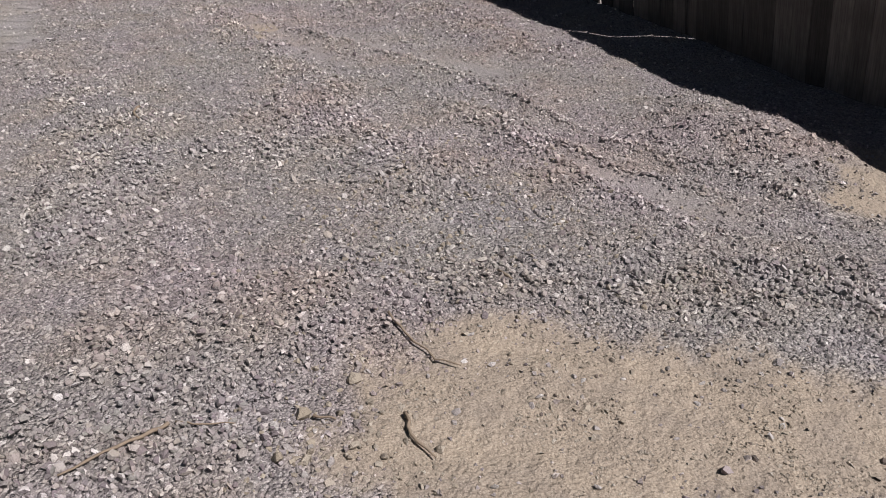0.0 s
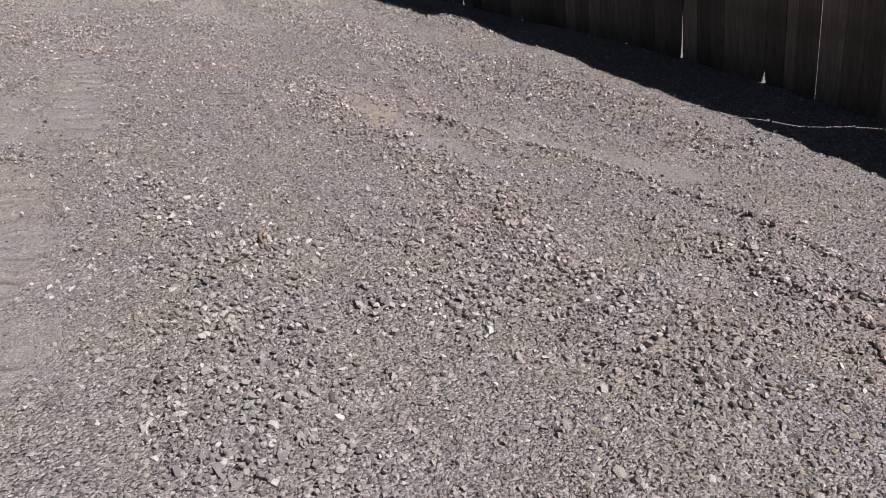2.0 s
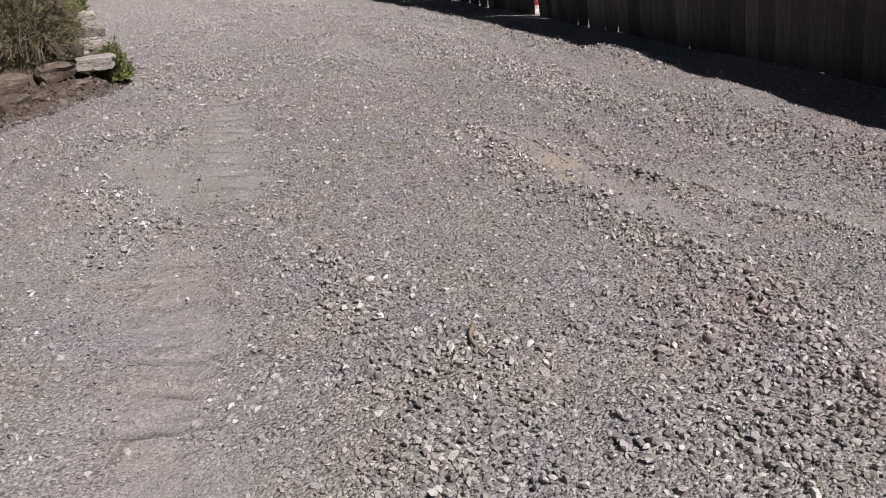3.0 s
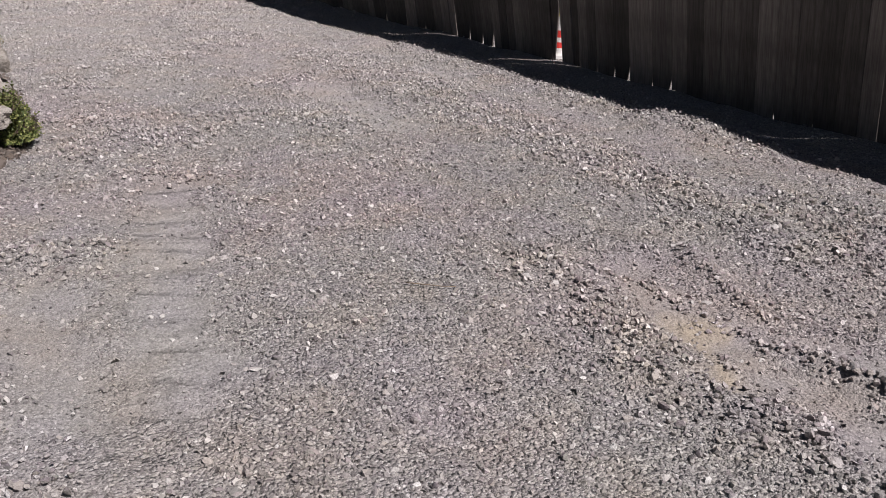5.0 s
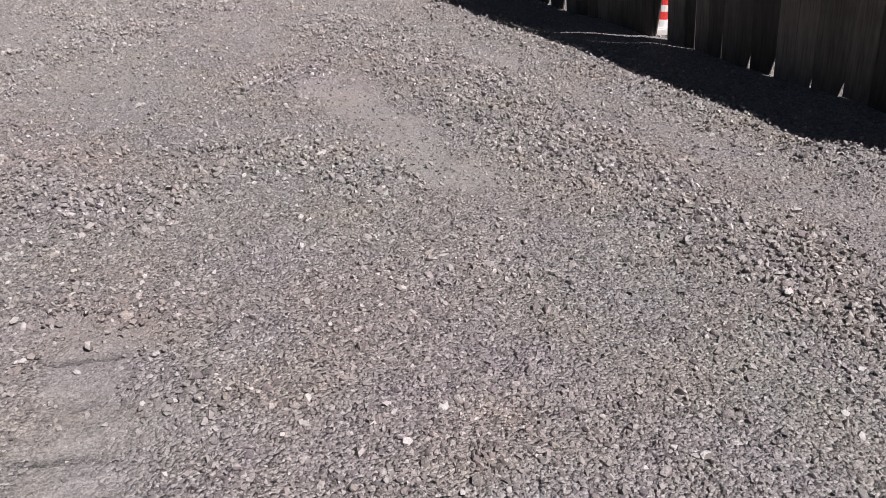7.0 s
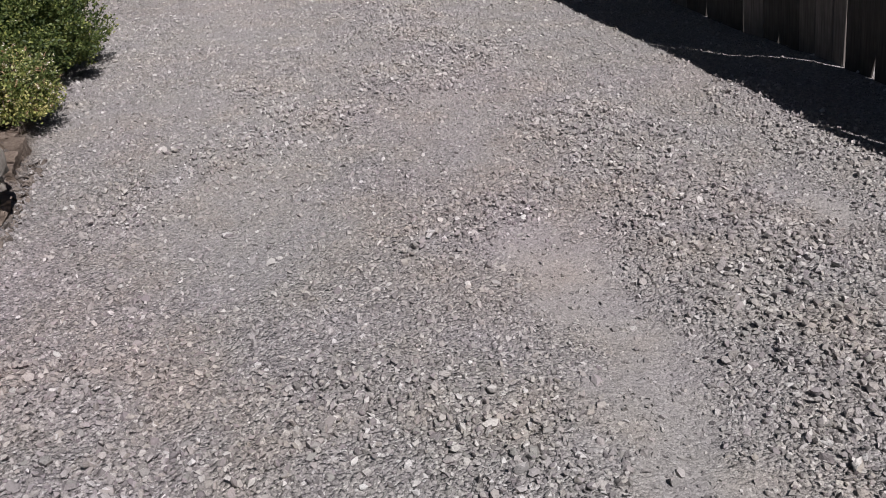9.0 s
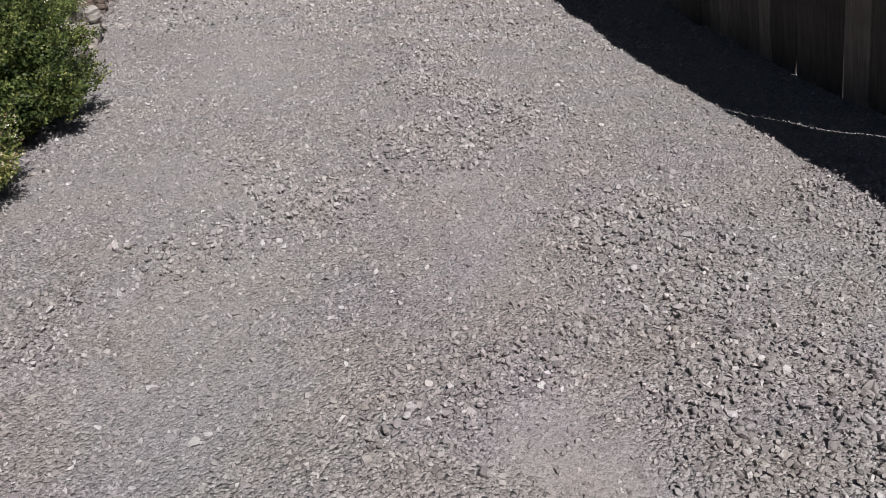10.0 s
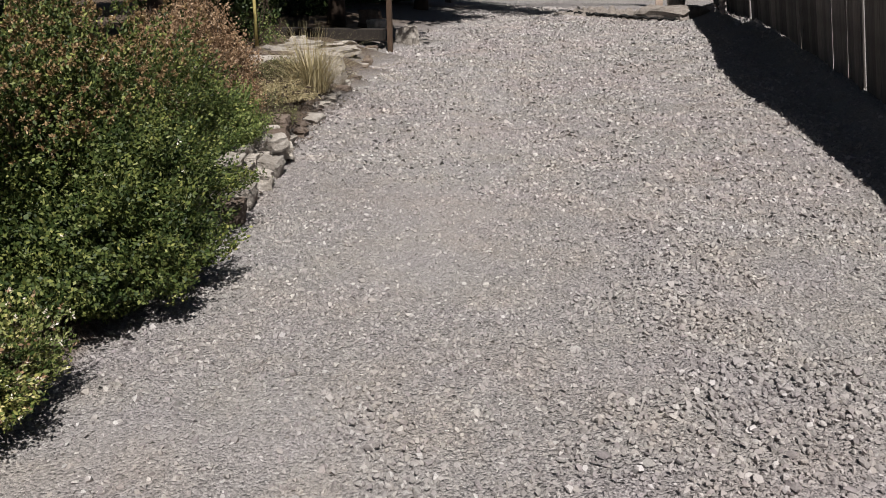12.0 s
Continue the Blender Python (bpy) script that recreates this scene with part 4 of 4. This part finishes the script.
    for name, lo, hi, mat in (("base", 0.0, 0.12, CONE_WHITE), ("band", 0.12, 0.34, LIME_PLASTIC), ("band", 0.34, 1.15, CONE_ORANGE)):
        bm = bmesh.new()
        bmesh.ops.create_cone(bm, cap_ends=True, segments=16, radius1=0.04 if lo else 0.06, radius2=0.038, depth=hi - lo, matrix=Matrix.Translation((0, 0, (lo + hi) / 2)))
        part(name, bm, mat, marker)


far_end()


def sticks():
    rng = np.random.RandomState(4)
    for n, (pts, thick) in enumerate((([(0.53, -4.8), (0.57, -4.91), (0.65, -5.04), (0.72, -5.08)], 0.006), ([(0.53, -5.27), (0.53, -5.36), (0.585, -5.45)], 0.008),
                                  ([(-0.12, -5.26), (-0.18, -5.29), (-0.27, -5.34), (-0.37, -5.41)], 0.008), ([(-0.1, -5.25), (-0.03, -5.27), (0.06, -5.28)], 0.004), ([(0.27, -5.25), (0.33, -5.28)], 0.006), ([(-0.608, -2.6), (-0.622, -2.7), (-0.578, -2.79)], 0.011),
                                  ([(-0.98, -0.4), (-0.9, -0.44), (-0.8, -0.47)], 0.004), ([(0.95, -4.55), (0.99, -4.63)], 0.007))):
        r = 0.72 * thick
        line = [np.array((x, y, float(height(x, y)) + r * 1.6 + 0.004 + rng.uniform(0, 0.005))) for x, y in pts]
        fine = []
        for a, b in zip(line, line[1:]):
            for t in (0, 0.33, 0.66):
                fine.append(a + (b - a) * t + rng.normal(0, 0.004, 3) * (1, 1, 0.4))
        fine.append(line[-1])
        path = [(p, r * (1.1 - 0.6 * k / len(fine)) * rng.uniform(0.8, 1.2)) for k, p in enumerate(fine)]
        tagged(mesh_object("stick", *tubes([path], 6), TWIG, None, True), "bent dry brown twig lying on the gravel", "stick", "fallen twigs")


sticks()


# ---------------------------------------------------------------- gravel
GOLD = (1 + math.sqrt(5)) / 2
ICO = np.array([(-1, GOLD, 0), (1, GOLD, 0), (-1, -GOLD, 0), (1, -GOLD, 0), (0, -1, GOLD), (0, 1, GOLD), (0, -1, -GOLD), (0, 1, -GOLD), (GOLD, 0, -1), (GOLD, 0, 1), (-GOLD, 0, -1), (-GOLD, 0, 1)]) / math.hypot(1, GOLD)
ICO_FACES = np.array([(0, 11, 5), (0, 5, 1), (0, 1, 7), (0, 7, 10), (0, 10, 11), (1, 5, 9), (5, 11, 4), (11, 10, 2), (10, 7, 6), (7, 1, 8),
                      (3, 9, 4), (3, 4, 2), (3, 2, 6), (3, 6, 8), (3, 8, 9), (4, 9, 5), (2, 4, 11), (6, 2, 10), (8, 6, 7), (9, 8, 1)])
CHIP = np.array([(1, 0, -0.45), (0, 1, -0.45), (-1, 0, -0.45), (0, -1, -0.45), (0.25, 0.25, 0.85), (-0.3, -0.25, 0.85)], float)
CHIP_FACES = np.array([(0, 1, 4), (1, 2, 4), (2, 5, 4), (2, 3, 5), (3, 0, 5), (0, 4, 5)])


def stones(name, x, y, size, flat, label, seed, chunky=True, material=None, category="gravel", lift=0.0):
    """Crushed stones as one mesh: lumps with uneven corners, part sunk, each lying its own way."""
    rng = np.random.RandomState(seed)
    n = len(x)
    shape, tri = (ICO, ICO_FACES) if chunky else (CHIP, CHIP_FACES)
    k = len(shape)
    v = shape[None] * rng.uniform(0.72, 1.2, (n, k, 1)) + rng.normal(0, 0.08, (n, k, 3))
    deep = rng.uniform(*flat, n)
    v *= np.stack([rng.uniform(0.9, 1.4, n), rng.uniform(0.7, 1.0, n), deep], -1)[:, None] * size[:, None, None]
    q = rng.normal(0, 1, (n, 4)) * (1, 0.42, 0.42, 1)
    q /= np.linalg.norm(q, axis=1, keepdims=True)
    a, b, c, d = q.T
    rot = np.stack([np.stack([1 - 2 * (c * c + d * d), 2 * (b * c - a * d), 2 * (b * d + a * c)], -1),
                    np.stack([2 * (b * c + a * d), 1 - 2 * (b * b + d * d), 2 * (c * d - a * b)], -1),
                    np.stack([2 * (b * d - a * c), 2 * (c * d + a * b), 1 - 2 * (b * b + c * c)], -1)], -2)
    v = np.einsum("nij,nkj->nki", rot, v)
    heap = lift * rng.uniform(0, 1, n) ** 2 * capsule(COARSE, x, y, 0.22) if lift else 0
    v += np.stack([x, y, height(x, y) + size * deep * rng.uniform(0.1, 0.6, n) + heap], -1)[:, None]
    faces = (tri[None] + k * np.arange(n)[:, None, None]).reshape(-1, 3)
    ob = soup(name, v.reshape(-1, 3), faces, material or STONE, smooth=chunky)
    if chunky:
        ob.data.set_sharp_from_angle(angle=radians(40))
    return tagged(ob, label, category, kind="stuff")


def gravel():
    rng = np.random.RandomState(9)

    def strewn(n, lo, hi, sand, packed, coarse, far, fine=0.0):
        x, y = rng.uniform(-5.5, 3.9, n), rng.uniform(lo, hi, n)
        x = x - np.maximum(y - 5, 0) * 0.53
        ok = (side(FENCE, x, y) < 0.1) & (side(BED, x, y) > -0.01) & (x > np.interp(y, (-5.5, -4.4, -3.5, 0, 1), (-0.8, -1.0, -2.1, -3.6, -6)) if lo < 0 else True)
        x, y = x[ok], y[ok]
        c = capsule(COARSE, x, y, 0.36)
        p = 0.8 + 0.2 * np.clip(waves(x, y, 1.1, 21) + 0.4 * waves(x, y, 0.3, 22), -1, 1)
        p = p * (1 - sand * capsule(SAND, x, y, 0.3)) * (1 - packed * capsule(PACKED, x, y, 0.2)) * (1 - 0.5 * (np.abs(side(TREAD, x, y)) < 0.14)) * (1 - fine * (1 - c) * capsule(FINE, x, y, 0.5)) * (1 - coarse + coarse * np.maximum(c, 0.3 * smooth(2.5, 5.0, y)))
        shade = side(FENCE, x, y) > -0.35
        p = np.where(shade, p * 0.4, p) * far(x, y)
        ok = rng.uniform(0, 1, len(x)) < p
        return x[ok], y[ok]
    flatten = (0.55, 0.95)
    lane = [(0.6, -5.2), (-0.7, -2.6), (-1.15, 0.5), (-1.6, 2.4), (-3.4, 5.6)]
    every = lambda x, y: 1 + 0 * x
    x, y = strewn(500000, -6.0, 8.6, 0.95, 0.5, 0.0, lambda x, y: (1 - 0.65 * smooth(6.0, 8.6, y)) * (1 - 0.68 * smooth(1.0, 2.4, np.abs(side(lane, x, y)))), 0.15)
    c = capsule(COARSE, x, y, 0.36)
    stones("fine_gravel", x, y, np.clip(np.exp(rng.normal(math.log(0.0056), 0.36, len(x))) * (1 + 0.25 * c) * (1 - 0.15 * capsule(FINE, x, y, 0.5)), 0.0032, 0.013), flatten,
           "loose fine grey crushed stone covering the driveway", 1, False)
    x, y = strewn(250000, -6.0, 8.6, 0.97, 0.94, 0.68, every, 0.5)
    for line in RIDGES:
        n = int(length(line) * 150)
        at = np.array([along(line, v)[:2] for v in rng.uniform(0, length(line), n)])
        x, y = np.r_[x, at[:, 0] + rng.normal(0, 0.03, n)], np.r_[y, at[:, 1] + rng.normal(0, 0.03, n)]
    c = capsule(COARSE, x, y, 0.36)
    size = np.clip(np.exp(rng.normal(math.log(0.0082), 0.3, len(x))) * (1 + 0.12 * c), 0.0055, 0.018)
    close = np.abs(side(lane, x, y)) < 1.9
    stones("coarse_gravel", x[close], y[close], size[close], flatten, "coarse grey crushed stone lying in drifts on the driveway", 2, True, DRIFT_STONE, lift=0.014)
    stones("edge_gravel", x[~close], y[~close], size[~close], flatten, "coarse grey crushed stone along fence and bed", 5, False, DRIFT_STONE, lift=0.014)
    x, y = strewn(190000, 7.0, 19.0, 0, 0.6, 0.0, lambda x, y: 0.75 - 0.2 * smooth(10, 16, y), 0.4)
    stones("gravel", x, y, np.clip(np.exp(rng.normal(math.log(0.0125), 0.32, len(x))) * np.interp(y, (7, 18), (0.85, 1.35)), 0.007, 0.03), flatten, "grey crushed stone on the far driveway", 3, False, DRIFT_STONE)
    x = np.r_[0.2, 0.27, 0.31, 0.24, 0.16, 0.5, 0.55, -0.15, -0.1, -0.59, -0.23, 0.25, 1.0, 1.21, -1.07, -2.0, -1.67, -1.85, -2.52, -3.02, -2.43, -5.18, -4.75, rng.uniform(-4.5, 2.5, 420), rng.uniform(-6, 2.5, 3600)]
    y = np.r_[-5.37, -5.3, -5.42, -5.46, -5.3, -3.74, -3.79, -4.56, -4.75, -4.07, -4.21, -4.17, -4.22, -4.67, -3.34, 0.5, -0.57, -0.64, 2.62, 3.03, 2.89, 5.75, 5.25, rng.uniform(-5.8, 7, 420), rng.uniform(-5.8, 8, 3600)]
    ok = (side(FENCE, x, y) < -0.3) & (side(BED, x, y) > 0.05)
    big = np.where(np.arange(len(x)) < 443, rng.uniform(0.009, 0.019, len(x)), rng.uniform(0.007, 0.013, len(x)))
    stones("pebbles", x[ok], y[ok], big[ok], (0.4, 0.7), "larger pale pebbles scattered over the gravel", 4, True, PALE_STONE)
    # crumbs of the sandy earth, and soil clods along the foot of the bed
    x, y = rng.uniform(0.0, 3.0, 60000), rng.uniform(-6.2, -3.6, 60000)
    ok = rng.uniform(0, 1, 60000) < capsule(SAND, x, y, 0.4) * np.clip(0.2 + 0.75 * waves(x, y, 0.4, 31), 0.05, 0.9)
    x, y = x[ok], y[ok]
    stones("sandy_crumbs", x, y, np.exp(rng.normal(math.log(0.0042), 0.45, len(x))), (0.35, 0.6), "crumbs of dry sandy earth on the bare patch", 6, False, SAND_STONE, "earth")
    x, y = np.r_[rng.normal(0.3, 0.13, 110), rng.normal(0.85, 0.4, 420)], np.r_[rng.normal(-5.36, 0.12, 110), rng.normal(-4.1, 0.42, 420)]
    stones("sandstone_bits", x, y, np.exp(rng.normal(math.log(0.009), 0.4, 530)).clip(0.005, np.where(np.arange(530) < 110, 0.024, 0.012)), (0.5, 0.9), "tan broken stones strewn round the sandy patch", 9, True, SAND_STONE)
    x, y = rng.uniform(0.7, 2.2, 60), rng.uniform(-5.9, -4.9, 60)
    stones("earth_crumbs", x, y, np.exp(rng.normal(math.log(0.0055), 0.35, 60)), (0.5, 0.9), "dark crumbs of damp earth on the sandy patch", 10, True, CLODS, "earth")
    s = rng.uniform(length(BED[:3]) - 0.5, length(BED[:7]), 3600)
    at = np.array([along(BED, v)[:2] for v in s])
    x, y = at[:, 0] - np.abs(rng.normal(0, 0.13, 3600)) + 0.05, at[:, 1] + rng.normal(0, 0.04, 3600)
    s = rng.uniform(length(BED[:10]), length(BED[:12]), 1500)
    at = np.array([along(BED, v)[:2] for v in s])
    x, y = np.r_[x, at[:, 0] - np.abs(rng.normal(0, 0.2, 1500)) + 0.08], np.r_[y, at[:, 1] + rng.normal(0, 0.05, 1500)]
    stones("soil_clods", x, y, np.exp(rng.normal(math.log(0.008), 0.5, 5100)).clip(0.003, 0.022), (0.6, 1.0), "dark soil clods crumbled at the foot of the bed", 7, False, CLODS, "soil")
    s = rng.uniform(length(BED[:3]) - 0.4, length(BED[:4]) + 0.5, 90)
    at = np.array([along(BED, v)[:2] for v in s])
    stones("soil_lumps", at[:, 0] - np.abs(rng.normal(0, 0.1, 90)), at[:, 1] + rng.normal(0, 0.05, 90), rng.uniform(0.012, 0.032, 90), (0.7, 1.0), "brown lumps of dry soil along the bed", 8, True, CLODS, "soil")


gravel()
